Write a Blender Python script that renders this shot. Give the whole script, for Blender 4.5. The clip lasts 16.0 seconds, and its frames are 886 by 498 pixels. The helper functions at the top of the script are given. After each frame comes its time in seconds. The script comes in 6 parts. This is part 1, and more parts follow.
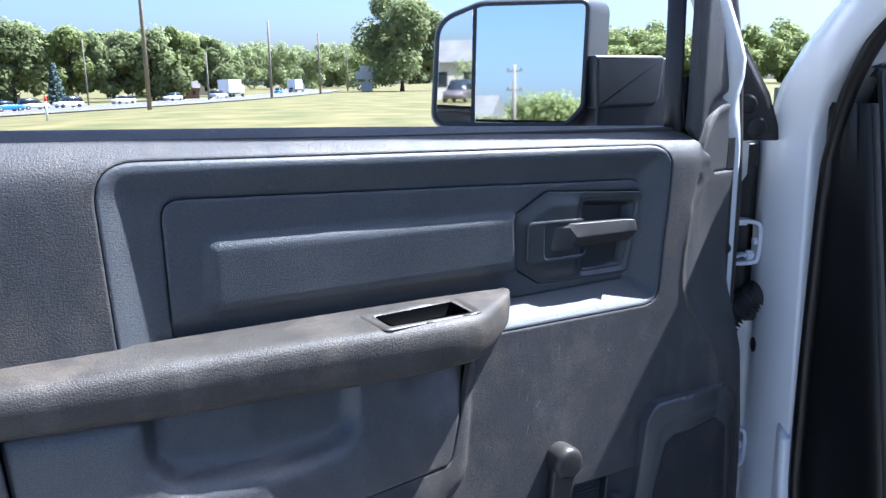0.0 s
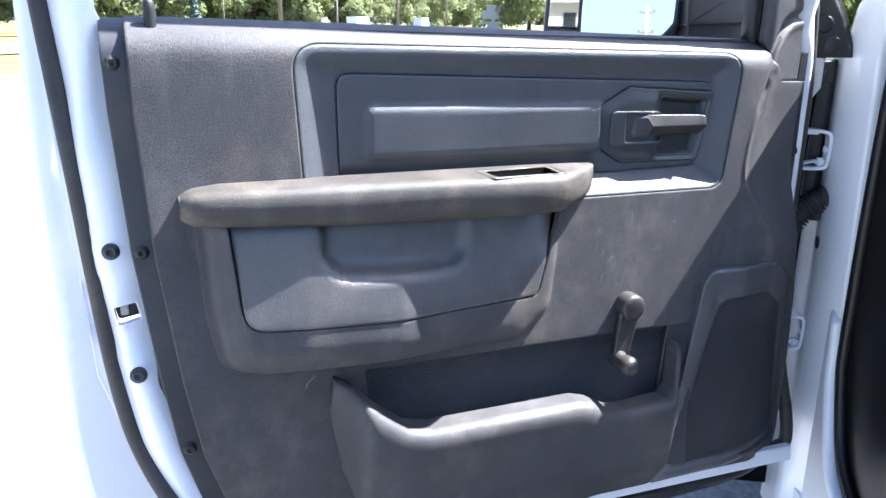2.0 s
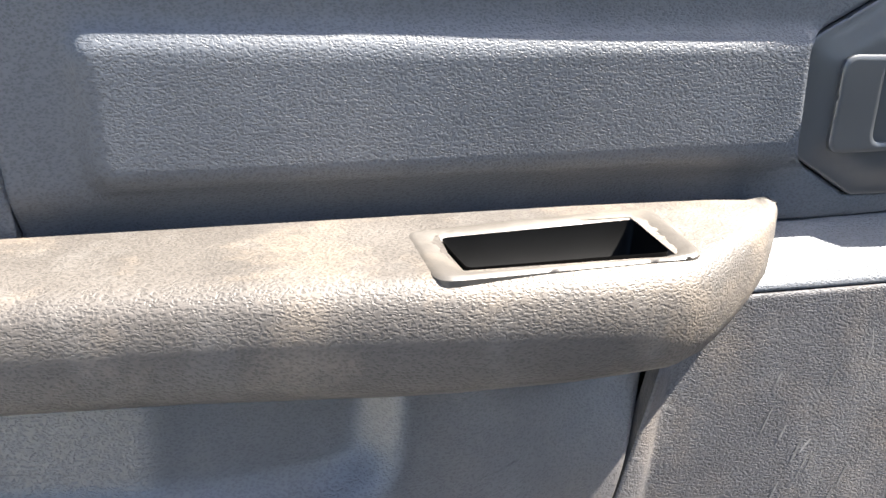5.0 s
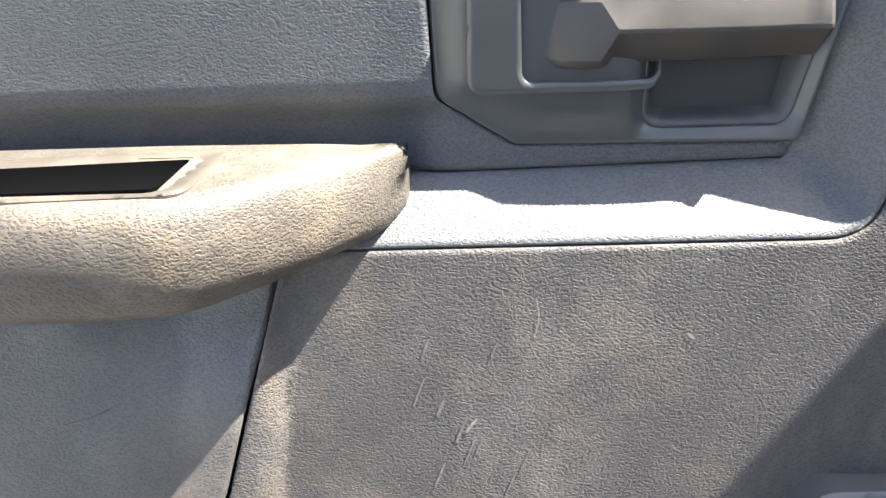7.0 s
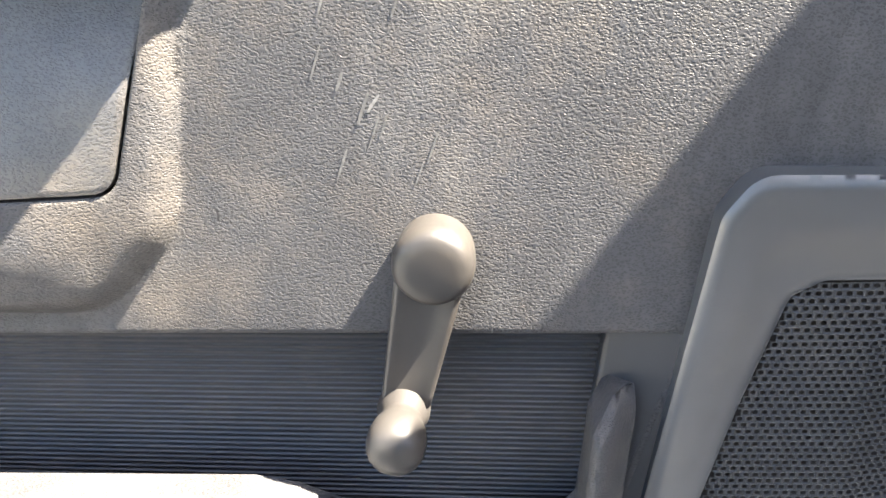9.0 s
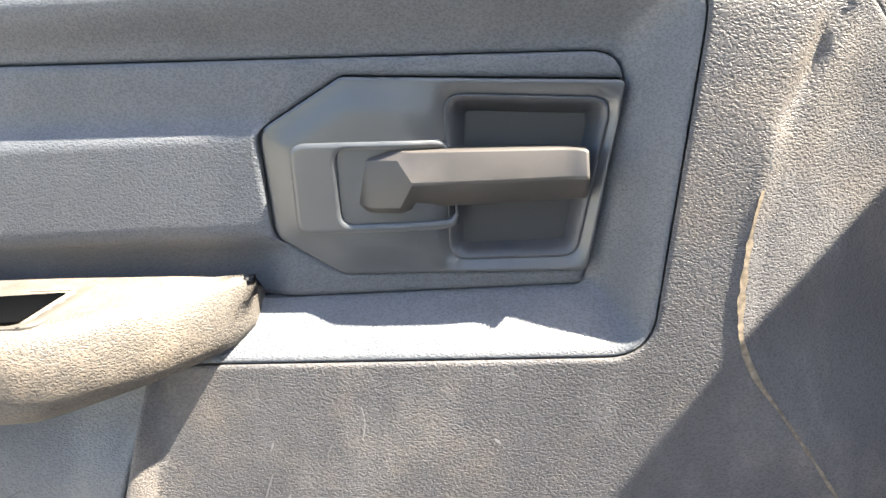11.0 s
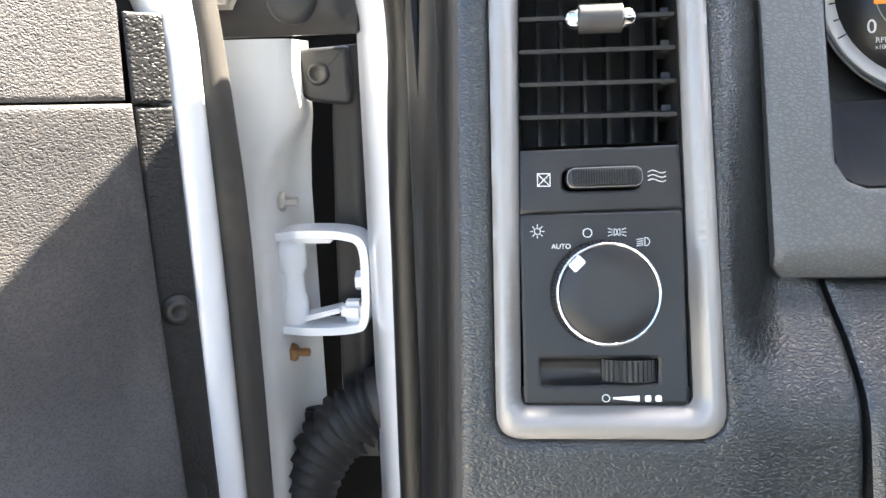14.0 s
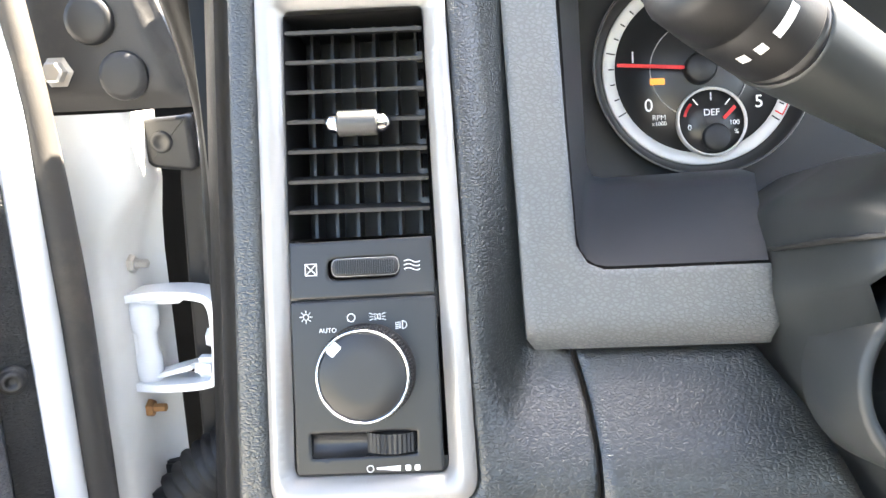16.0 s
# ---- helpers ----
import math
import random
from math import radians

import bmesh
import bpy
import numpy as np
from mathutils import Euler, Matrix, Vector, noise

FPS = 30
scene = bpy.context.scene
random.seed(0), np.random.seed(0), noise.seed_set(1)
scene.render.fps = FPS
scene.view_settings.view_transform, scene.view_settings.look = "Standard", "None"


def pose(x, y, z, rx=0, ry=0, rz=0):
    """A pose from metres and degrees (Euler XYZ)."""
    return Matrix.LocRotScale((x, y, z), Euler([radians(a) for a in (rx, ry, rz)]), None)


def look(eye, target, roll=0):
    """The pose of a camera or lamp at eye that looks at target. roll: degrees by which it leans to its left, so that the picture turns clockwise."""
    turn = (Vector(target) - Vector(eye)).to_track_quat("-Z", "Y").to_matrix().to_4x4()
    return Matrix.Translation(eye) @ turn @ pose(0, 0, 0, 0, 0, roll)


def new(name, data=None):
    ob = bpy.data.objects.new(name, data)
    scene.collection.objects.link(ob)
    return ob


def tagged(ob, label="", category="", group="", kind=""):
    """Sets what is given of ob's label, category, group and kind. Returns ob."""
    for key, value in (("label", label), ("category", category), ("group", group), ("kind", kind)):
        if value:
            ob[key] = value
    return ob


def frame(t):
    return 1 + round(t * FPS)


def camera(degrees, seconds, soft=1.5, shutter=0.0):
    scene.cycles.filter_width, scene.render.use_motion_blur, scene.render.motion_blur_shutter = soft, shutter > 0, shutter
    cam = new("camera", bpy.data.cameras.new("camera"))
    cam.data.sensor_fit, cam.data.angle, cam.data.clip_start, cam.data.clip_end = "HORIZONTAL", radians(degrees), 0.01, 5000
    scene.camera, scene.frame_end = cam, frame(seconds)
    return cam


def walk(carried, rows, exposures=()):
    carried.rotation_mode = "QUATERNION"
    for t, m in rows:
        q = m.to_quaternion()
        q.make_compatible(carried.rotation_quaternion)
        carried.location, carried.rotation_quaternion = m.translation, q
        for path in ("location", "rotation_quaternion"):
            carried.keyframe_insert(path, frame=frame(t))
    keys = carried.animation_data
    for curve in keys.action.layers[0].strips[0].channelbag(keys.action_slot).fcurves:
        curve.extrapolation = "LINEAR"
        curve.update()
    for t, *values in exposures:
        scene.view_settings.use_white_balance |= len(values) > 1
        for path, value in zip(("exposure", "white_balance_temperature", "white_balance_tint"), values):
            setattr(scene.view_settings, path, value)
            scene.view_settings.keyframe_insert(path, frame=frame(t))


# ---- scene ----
cam = camera(59.5, 16.0)
PATH = [
    (0, (-0.008, -0.036, 1.597), (-0.001, 1.919, 1.175), -0.6),
    (0.5, (-0.009, -0.17, 1.574), (-0.133, 1.757, 1.053), 0.1),
    (1, (0.02, -0.292, 1.559), (-0.195, 1.612, 0.988), 0.6),
    (1.5, (0.025, -0.335, 1.556), (-0.231, 1.566, 0.991), 0.7),
    (2, (0.025, -0.328, 1.554), (-0.261, 1.57, 0.992), 0.5),
    (2.5, (0.019, -0.28, 1.545), (-0.269, 1.61, 0.959), 0.6),
    (3, (-0.016, -0.14, 1.533), (-0.29, 1.744, 0.921), 0.5),
    (3.2, (-0.029, -0.076, 1.526), (-0.294, 1.807, 0.904), 0.3),
    (5.3, (0.046, 0.495, 1.474), (-0.57, 2.23, 0.693), -0.2),
    (5.5, (0.063, 0.516, 1.478), (-0.574, 2.221, 0.649), -0.6),
    (6, (0.136, 0.547, 1.474), (-0.542, 2.227, 0.626), -1.5),
    (6.5, (0.221, 0.568, 1.466), (-0.56, 2.221, 0.655), -1.1),
    (7, (0.283, 0.581, 1.444), (-0.633, 2.187, 0.68), -1.9),
    (7.5, (0.325, 0.594, 1.42), (-0.663, 2.146, 0.634), -2.7),
    (8, (0.334, 0.6, 1.361), (-0.654, 2.119, 0.515), -2.2),
    (8.2, (0.339, 0.6, 1.325), (-0.645, 2.125, 0.484), -1.9),
    (9.25, (0.368, 0.592, 1.275), (-0.69, 2.11, 0.5), -2.8),
    (10.3, (0.399, 0.602, 1.405), (-0.744, 2.079, 0.689), -3.8),
    (10.5, (0.411, 0.606, 1.448), (-0.737, 2.086, 0.746), -4.2),
    (11, (0.435, 0.607, 1.488), (-0.67, 2.17, 0.91), -4.0),
    (11.5, (0.469, 0.605, 1.542), (-0.505, 2.256, 0.97), -3.9),
    (12, (0.521, 0.63, 1.553), (-0.216, 2.41, 1.015), -2.6),
    (12.5, (0.563, 0.663, 1.541), (0.018, 2.523, 1.046), -1.8),
    (13, (0.599, 0.688, 1.529), (0.213, 2.594, 1.061), -1.7),
    (13.5, (0.626, 0.705, 1.502), (0.328, 2.627, 1.036), -2.6),
    (14, (0.653, 0.73, 1.474), (0.468, 2.667, 1.013), -1.9),
    (14.5, (0.671, 0.742, 1.461), (0.579, 2.692, 1.023), -1.0),
    (15, (0.686, 0.746, 1.457), (0.63, 2.698, 1.028), -1.4),
    (15.5, (0.705, 0.731, 1.473), (0.663, 2.682, 1.034), -1.7),
    (16, (0.736, 0.712, 1.51), (0.68, 2.663, 1.075), -2.4),
]
EXPOSURES = [(0, 2.2, 4950, 11), (0.5, 2.7, 5250, 11), (1.0, 3.0, 5450, 12), (1.6, 3.0, 5450, 12), (2.5, 2.9, 5100, 12), (3.2, 2.95, 5500, 12), (5.5, 3.5, 6100, 10), (7.0, 3.65, 6350, 9), (8, 4.1, 6550, 8), (10.5, 4.1, 6550, 8), (12.5, 3.85, 6550, 9), (13.5, 4.05, 6600, 9), (15, 4.5, 6750, 9), (16, 4.9, 6800, 9)]
walk(cam, [(t, look(eye, target, roll)) for t, eye, target, roll in PATH], EXPOSURES)
from mathutils import geometry

# ---- world, sun ----
TO_SUN = Vector((0.4835, 0.2335, 0.84)).normalized()
sky_world = bpy.data.worlds.new("sky")
scene.world = sky_world
sky_world.use_nodes = True
_n = sky_world.node_tree.nodes
sky = _n.new("ShaderNodeTexSky")
sky.sky_type = "NISHITA"
sky.sun_disc = False
sky.sun_elevation = math.asin(TO_SUN.z)
sky.sun_rotation = math.atan2(TO_SUN.x, TO_SUN.y)
sky.dust_density, sky.air_density = 2.5, 0.9
_n["Background"].inputs[1].default_value = 0.05
sky_world.node_tree.links.new(sky.outputs[0], _n["Background"].inputs[0])
sun = new("sun", bpy.data.lights.new("sun", "SUN"))
sun.data.energy, sun.data.angle, sun.data.color = 5.0, radians(0.6), (1.0, 0.90, 0.76)
sun.matrix_world = look((0, 0, 0), -TO_SUN)

# ---- materials ----
def material(name, colour, rough=0.5, metal=0.0, grain=0.0, grain_size=0.002, vary=0.15, vary_size=0.08, dust=0.0, spec=0.5, coat=0.0, kind="noise", rough_vary=0.1, coords="Object", smudge=0.0):
    m = bpy.data.materials.new(name)
    m.use_nodes = True
    nt = m.node_tree
    p = nt.nodes["Principled BSDF"]
    p.inputs["Roughness"].default_value, p.inputs["Metallic"].default_value = rough, metal
    p.inputs["Specular IOR Level"].default_value, p.inputs["Coat Weight"].default_value = spec, coat
    p.inputs["Coat Roughness"].default_value = 0.06
    tc = nt.nodes.new("ShaderNodeTexCoord")
    big = nt.nodes.new("ShaderNodeTexNoise")
    big.inputs["Scale"].default_value, big.inputs["Detail"].default_value = 1 / vary_size, 6
    nt.links.new(tc.outputs[coords], big.inputs["Vector"])
    ramp = nt.nodes.new("ShaderNodeMapRange")
    ramp.inputs[1].default_value, ramp.inputs[2].default_value = 0.3, 0.7
    ramp.inputs[3].default_value, ramp.inputs[4].default_value = 1 - vary, 1 + vary
    nt.links.new(big.outputs["Fac"], ramp.inputs[0])
    mul = nt.nodes.new("ShaderNodeVectorMath")
    mul.operation = "SCALE"
    mul.inputs[0].default_value = colour
    nt.links.new(ramp.outputs[0], mul.inputs["Scale"])
    out = mul.outputs[0]
    if dust:
        fine = nt.nodes.new("ShaderNodeTexNoise")
        fine.inputs["Scale"].default_value, fine.inputs["Detail"].default_value, fine.inputs["Roughness"].default_value = 9.0, 9, 0.7
        nt.links.new(tc.outputs[coords], fine.inputs["Vector"])
        dr = nt.nodes.new("ShaderNodeMapRange")
        dr.inputs[1].default_value, dr.inputs[2].default_value, dr.inputs[4].default_value = 0.5, 0.8, dust
        nt.links.new(fine.outputs["Fac"], dr.inputs[0])
        mix = nt.nodes.new("ShaderNodeMix")
        mix.data_type = "RGBA"
        mix.inputs["B"].default_value = (0.27, 0.215, 0.155, 1)
        nt.links.new(dr.outputs[0], mix.inputs["Factor"])
        nt.links.new(out, mix.inputs["A"])
        out = mix.outputs["Result"]
    if smudge:
        place = nt.nodes.new("ShaderNodeMapping")
        place.inputs["Rotation"].default_value = (0, 0, radians(-24))
        place.inputs["Scale"].default_value = (26, 10, 26)
        nt.links.new(tc.outputs[coords], place.inputs["Vector"])
        rub = nt.nodes.new("ShaderNodeTexNoise")
        rub.inputs["Scale"].default_value, rub.inputs["Detail"].default_value, rub.inputs["Roughness"].default_value = 1.0, 5, 0.62
        nt.links.new(place.outputs[0], rub.inputs["Vector"])
        sr = nt.nodes.new("ShaderNodeMapRange")
        sr.inputs[1].default_value, sr.inputs[2].default_value, sr.inputs[4].default_value = 0.52, 0.78, smudge
        nt.links.new(rub.outputs["Fac"], sr.inputs[0])
        pale = nt.nodes.new("ShaderNodeMix")
        pale.data_type = "RGBA"
        pale.inputs["B"].default_value = (0.24, 0.235, 0.225, 1)
        nt.links.new(sr.outputs[0], pale.inputs["Factor"])
        nt.links.new(out, pale.inputs["A"])
        out = pale.outputs["Result"]
    nt.links.new(out, p.inputs["Base Color"])
    rr = nt.nodes.new("ShaderNodeMapRange")
    rr.inputs[3].default_value, rr.inputs[4].default_value = max(rough - rough_vary, 0.02), min(rough + rough_vary, 1)
    nt.links.new(big.outputs["Fac"], rr.inputs[0])
    nt.links.new(rr.outputs[0], p.inputs["Roughness"])
    if grain:
        bump = nt.nodes.new("ShaderNodeBump")
        bump.inputs["Strength"].default_value, bump.inputs["Distance"].default_value = 1.0, grain
        if kind == "leather":
            wob = nt.nodes.new("ShaderNodeTexNoise")
            wob.inputs["Scale"].default_value, wob.inputs["Detail"].default_value = 0.45 / grain_size, 2
            nt.links.new(tc.outputs[coords], wob.inputs["Vector"])
            add = nt.nodes.new("ShaderNodeVectorMath")
            add.operation = "MULTIPLY_ADD"
            add.inputs[1].default_value = (grain_size * 2.2,) * 3
            nt.links.new(wob.outputs["Color"], add.inputs[0])
            nt.links.new(tc.outputs[coords], add.inputs[2])
            stretch = nt.nodes.new("ShaderNodeVectorMath")
            stretch.operation = "MULTIPLY"
            stretch.inputs[1].default_value = (0.66, 1.15, 1.0)
            nt.links.new(add.outputs[0], stretch.inputs[0])
            pits = nt.nodes.new("ShaderNodeTexVoronoi")
            pits.feature = "SMOOTH_F1"
            pits.inputs["Scale"].default_value, pits.inputs["Smoothness"].default_value = 1 / grain_size, 0.3
            nt.links.new(stretch.outputs[0], pits.inputs["Vector"])
            cut = nt.nodes.new("ShaderNodeMapRange")
            cut.interpolation_type = "SMOOTHSTEP"
            cut.inputs[1].default_value, cut.inputs[2].default_value = 0.08, 0.72
            nt.links.new(pits.outputs["Distance"], cut.inputs[0])
            crumb = nt.nodes.new("ShaderNodeTexNoise")
            crumb.inputs["Scale"].default_value, crumb.inputs["Detail"].default_value = 0.8 / grain_size, 3
            nt.links.new(stretch.outputs[0], crumb.inputs["Vector"])
            both = nt.nodes.new("ShaderNodeMath")
            both.operation = "MULTIPLY_ADD"
            both.inputs[1].default_value = 0.9
            nt.links.new(crumb.outputs["Fac"], both.inputs[0])
            nt.links.new(cut.outputs[0], both.inputs[2])
            nt.links.new(both.outputs[0], bump.inputs["Height"])
            # Shade in the grain's pits, painted: base colour darker low, lighter high.
            grain_shade = nt.nodes.new("ShaderNodeMapRange")
            grain_shade.inputs[3].default_value, grain_shade.inputs[4].default_value = 0.68, 1.16
            nt.links.new(cut.outputs[0], grain_shade.inputs[0])
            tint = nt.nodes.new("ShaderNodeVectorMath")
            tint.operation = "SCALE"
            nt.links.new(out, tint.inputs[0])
            nt.links.new(grain_shade.outputs[0], tint.inputs["Scale"])
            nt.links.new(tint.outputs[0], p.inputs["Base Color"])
        elif kind == "cells":
            wob = nt.nodes.new("ShaderNodeTexNoise")
            wob.inputs["Scale"].default_value = 0.6 / grain_size
            nt.links.new(tc.outputs[coords], wob.inputs["Vector"])
            add = nt.nodes.new("ShaderNodeVectorMath")
            add.operation = "MULTIPLY_ADD"
            add.inputs[1].default_value = (grain_size * 1.2,) * 3
            nt.links.new(wob.outputs["Color"], add.inputs[0])
            nt.links.new(tc.outputs[coords], add.inputs[2])
            tex = nt.nodes.new("ShaderNodeTexVoronoi")
            tex.feature = "DISTANCE_TO_EDGE"
            tex.inputs["Scale"].default_value = 1 / grain_size
            stretch = nt.nodes.new("ShaderNodeVectorMath")
            stretch.operation = "MULTIPLY"
            stretch.inputs[1].default_value = (0.68, 1.12, 1.0)
            nt.links.new(add.outputs[0], stretch.inputs[0])
            nt.links.new(stretch.outputs[0], tex.inputs["Vector"])
            cut = nt.nodes.new("ShaderNodeMapRange")
            cut.interpolation_type = "SMOOTHSTEP"
            cut.inputs[2].default_value = 0.3
            nt.links.new(tex.outputs["Distance"], cut.inputs[0])
            nt.links.new(cut.outputs[0], bump.inputs["Height"])
            # Shade in the grooves between cells, painted into the base colour.
            grain_shade = nt.nodes.new("ShaderNodeMapRange")
            grain_shade.inputs[3].default_value = 0.72
            nt.links.new(cut.outputs[0], grain_shade.inputs[0])
            tint = nt.nodes.new("ShaderNodeVectorMath")
            tint.operation = "SCALE"
            nt.links.new(out, tint.inputs[0])
            nt.links.new(grain_shade.outputs[0], tint.inputs["Scale"])
            nt.links.new(tint.outputs[0], p.inputs["Base Color"])
        elif kind == "ribs":
            tex = nt.nodes.new("ShaderNodeTexWave")
            tex.bands_direction = "Y"
            tex.inputs["Scale"].default_value = 0.314 / grain_size
            nt.links.new(tc.outputs[coords], tex.inputs["Vector"])
            nt.links.new(tex.outputs["Fac"], bump.inputs["Height"])
        else:
            tex = nt.nodes.new("ShaderNodeTexNoise")
            tex.inputs["Scale"].default_value, tex.inputs["Detail"].default_value = 1 / grain_size, 4
            nt.links.new(tc.outputs[coords], tex.inputs["Vector"])
            nt.links.new(tex.outputs["Fac"], bump.inputs["Height"])
        nt.links.new(bump.outputs[0], p.inputs["Normal"])
    return m


def flecked(name, a, b, size, rough=0.9, per="island", vary=0.35, bump=0.0, trans=0.0):
    """A surface of many pieces or patches, between two colours."""
    m = bpy.data.materials.new(name)
    m.use_nodes = True
    nt = m.node_tree
    p = nt.nodes["Principled BSDF"]
    p.inputs["Roughness"].default_value = rough
    p.inputs["Specular IOR Level"].default_value = 0.25
    tc = nt.nodes.new("ShaderNodeTexCoord")
    tex = nt.nodes.new("ShaderNodeTexNoise")
    tex.inputs["Scale"].default_value, tex.inputs["Detail"].default_value = 1 / size, 8
    nt.links.new(tc.outputs["Object"], tex.inputs["Vector"])
    mr = nt.nodes.new("ShaderNodeMapRange")
    mr.inputs[1].default_value, mr.inputs[2].default_value = 0.35, 0.65
    nt.links.new(tex.outputs["Fac"], mr.inputs[0])
    fac = mr.outputs[0]
    if per == "island":
        geo = nt.nodes.new("ShaderNodeNewGeometry")
        ad = nt.nodes.new("ShaderNodeMath")
        ad.operation = "MULTIPLY_ADD"
        ad.inputs[1].default_value = 0.6
        sub = nt.nodes.new("ShaderNodeMath")
        sub.operation = "MULTIPLY"
        sub.inputs[1].default_value = 0.4
        nt.links.new(fac, sub.inputs[0])
        nt.links.new(geo.outputs["Random Per Island"], ad.inputs[0])
        nt.links.new(sub.outputs[0], ad.inputs[2])
        fac = ad.outputs[0]
    mix = nt.nodes.new("ShaderNodeMix")
    mix.data_type = "RGBA"
    mix.inputs["A"].default_value, mix.inputs["B"].default_value = (*a, 1), (*b, 1)
    nt.links.new(fac, mix.inputs["Factor"])
    nt.links.new(mix.outputs["Result"], p.inputs["Base Color"])
    if trans:
        tr = nt.nodes.new("ShaderNodeBsdfTranslucent")
        nt.links.new(mix.outputs["Result"], tr.inputs["Color"])
        both = nt.nodes.new("ShaderNodeMixShader")
        both.inputs[0].default_value = trans
        nt.links.new(p.outputs[0], both.inputs[1])
        nt.links.new(tr.outputs[0], both.inputs[2])
        nt.links.new(both.outputs[0], nt.nodes["Material Output"].inputs["Surface"])
    if bump:
        bp = nt.nodes.new("ShaderNodeBump")
        bp.inputs["Distance"].default_value = bump
        nt.links.new(tex.outputs["Fac"], bp.inputs["Height"])
        nt.links.new(bp.outputs[0], p.inputs["Normal"])
    return m


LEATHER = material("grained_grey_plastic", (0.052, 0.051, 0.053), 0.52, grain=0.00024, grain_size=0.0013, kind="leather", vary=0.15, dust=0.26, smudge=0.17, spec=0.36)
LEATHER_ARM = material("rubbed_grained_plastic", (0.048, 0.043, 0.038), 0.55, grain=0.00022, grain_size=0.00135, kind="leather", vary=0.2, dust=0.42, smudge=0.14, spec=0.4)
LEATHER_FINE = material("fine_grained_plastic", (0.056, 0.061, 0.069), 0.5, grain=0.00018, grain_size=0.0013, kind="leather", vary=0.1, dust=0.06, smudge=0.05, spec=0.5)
SMOOTH = material("smooth_dark_plastic", (0.032, 0.034, 0.039), 0.42, grain=0.00006, grain_size=0.0006, vary=0.12, dust=0.15)
SATIN = material("satin_grey_plastic", (0.062, 0.065, 0.070), 0.36, spec=1.0, grain=0.00006, grain_size=0.0006, vary=0.12, dust=0.15)
HANDLE_PLASTIC = material("satin_handle_plastic", (0.036, 0.039, 0.043), 0.36, spec=0.8, grain=0.00004, grain_size=0.0006, vary=0.12, dust=0.12)
SMOOTH_LIGHT = material("worn_lever_plastic", (0.034, 0.031, 0.029), 0.42, grain=0.00006, grain_size=0.0006, vary=0.25, dust=0.1)
RIBBED = material("ribbed_pocket_back", (0.04, 0.042, 0.048), 0.6, grain=0.0012, grain_size=0.0036, kind="ribs", vary=0.15, dust=0.2)
BLACK = material("matte_black_plastic", (0.012, 0.012, 0.013), 0.5, vary=0.2, grain=0.00004, grain_size=0.0008)
GLOSS_BLACK = material("satin_black_panel", (0.014, 0.014, 0.015), 0.33, vary=0.1, grain=0.00002, grain_size=0.0006)
RUBBER = material("black_rubber", (0.018, 0.017, 0.017), 0.55, vary=0.25, grain=0.0001, grain_size=0.001, dust=0.15)
PAINT = material("white_body_paint", (0.78, 0.80, 0.83), 0.25, coat=0.6, vary=0.03, vary_size=0.3, rough_vary=0.05, dust=0.06)
PRIMED = material("thin_white_jamb_paint", (0.6, 0.6, 0.59), 0.45, coat=0.15, vary=0.08, dust=0.2)
SILVER = material("silver_painted_plastic", (0.30, 0.292, 0.284), 0.38, metal=0.45, vary=0.06, grain=0.00003, grain_size=0.0005)
PALE_RING = material("pale_gauge_ring", (0.55, 0.54, 0.52), 0.4, metal=0.2, vary=0.05)
CHROME = material("chrome", (0.75, 0.75, 0.76), 0.12, metal=1.0, vary=0.05, rough_vary=0.04)
STEEL = material("zinc_steel", (0.5, 0.48, 0.45), 0.4, metal=0.8, vary=0.2)
RUSTY = material("brassy_rusty_nut", (0.32, 0.17, 0.07), 0.6, metal=0.4, vary=0.3)
MIRROR = material("mirror_glass", (0.86, 0.88, 0.9), 0.015, metal=1.0, vary=0.01, rough_vary=0.005)
DASH = material("dash_grained_plastic", (0.014, 0.017, 0.018), 0.30, spec=0.9, grain=0.00016, grain_size=0.0020, kind="cells", vary=0.1, rough_vary=0.03)
DASH_GREY = material("bezel_grained_plastic", (0.098, 0.106, 0.111), 0.42, spec=0.7, grain=0.00016, grain_size=0.0020, kind="cells", vary=0.06)
KNURL = material("knurled_grey_metal", (0.07, 0.07, 0.07), 0.4, metal=0.3, vary=0.1)
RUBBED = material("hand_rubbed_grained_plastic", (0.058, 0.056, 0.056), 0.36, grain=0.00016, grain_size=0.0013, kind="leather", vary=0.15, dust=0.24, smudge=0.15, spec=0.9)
SHROUD = material("dark_column_plastic", (0.022, 0.025, 0.026), 0.4, grain=0.00006, grain_size=0.0006, vary=0.1)
TRIM_WARM = material("warm_grey_trim_plastic", (0.075, 0.070, 0.066), 0.5, grain=0.00006, grain_size=0.0008, vary=0.1, dust=0.2, spec=0.45)
for plastic, weight in ((LEATHER_FINE, 0.1), (DASH_GREY, 0.3)):
    plastic.node_tree.nodes["Principled BSDF"].inputs["Coat Weight"].default_value = weight
    plastic.node_tree.nodes["Principled BSDF"].inputs["Coat Roughness"].default_value = 0.34
CUP_RIM = material("rubbed_smooth_plastic", (0.050, 0.045, 0.039), 0.46, grain=0.00006, grain_size=0.0008, vary=0.2, dust=0.42, smudge=0.2, spec=0.5)
SEAL_BLACK = material("clean_black_seal", (0.007, 0.0067, 0.0063), 0.4, spec=0.4, vary=0.2, grain=0.00008, grain_size=0.001)
DUSTY_RUBBER = material("dusty_door_rubber", (0.036, 0.033, 0.030), 0.6, vary=0.2, grain=0.0001, grain_size=0.001, dust=0.3)
DARK_GRAIN = material("black_grained_plastic", (0.014, 0.014, 0.015), 0.45, grain=0.0003, grain_size=0.0018, kind="leather", vary=0.15)
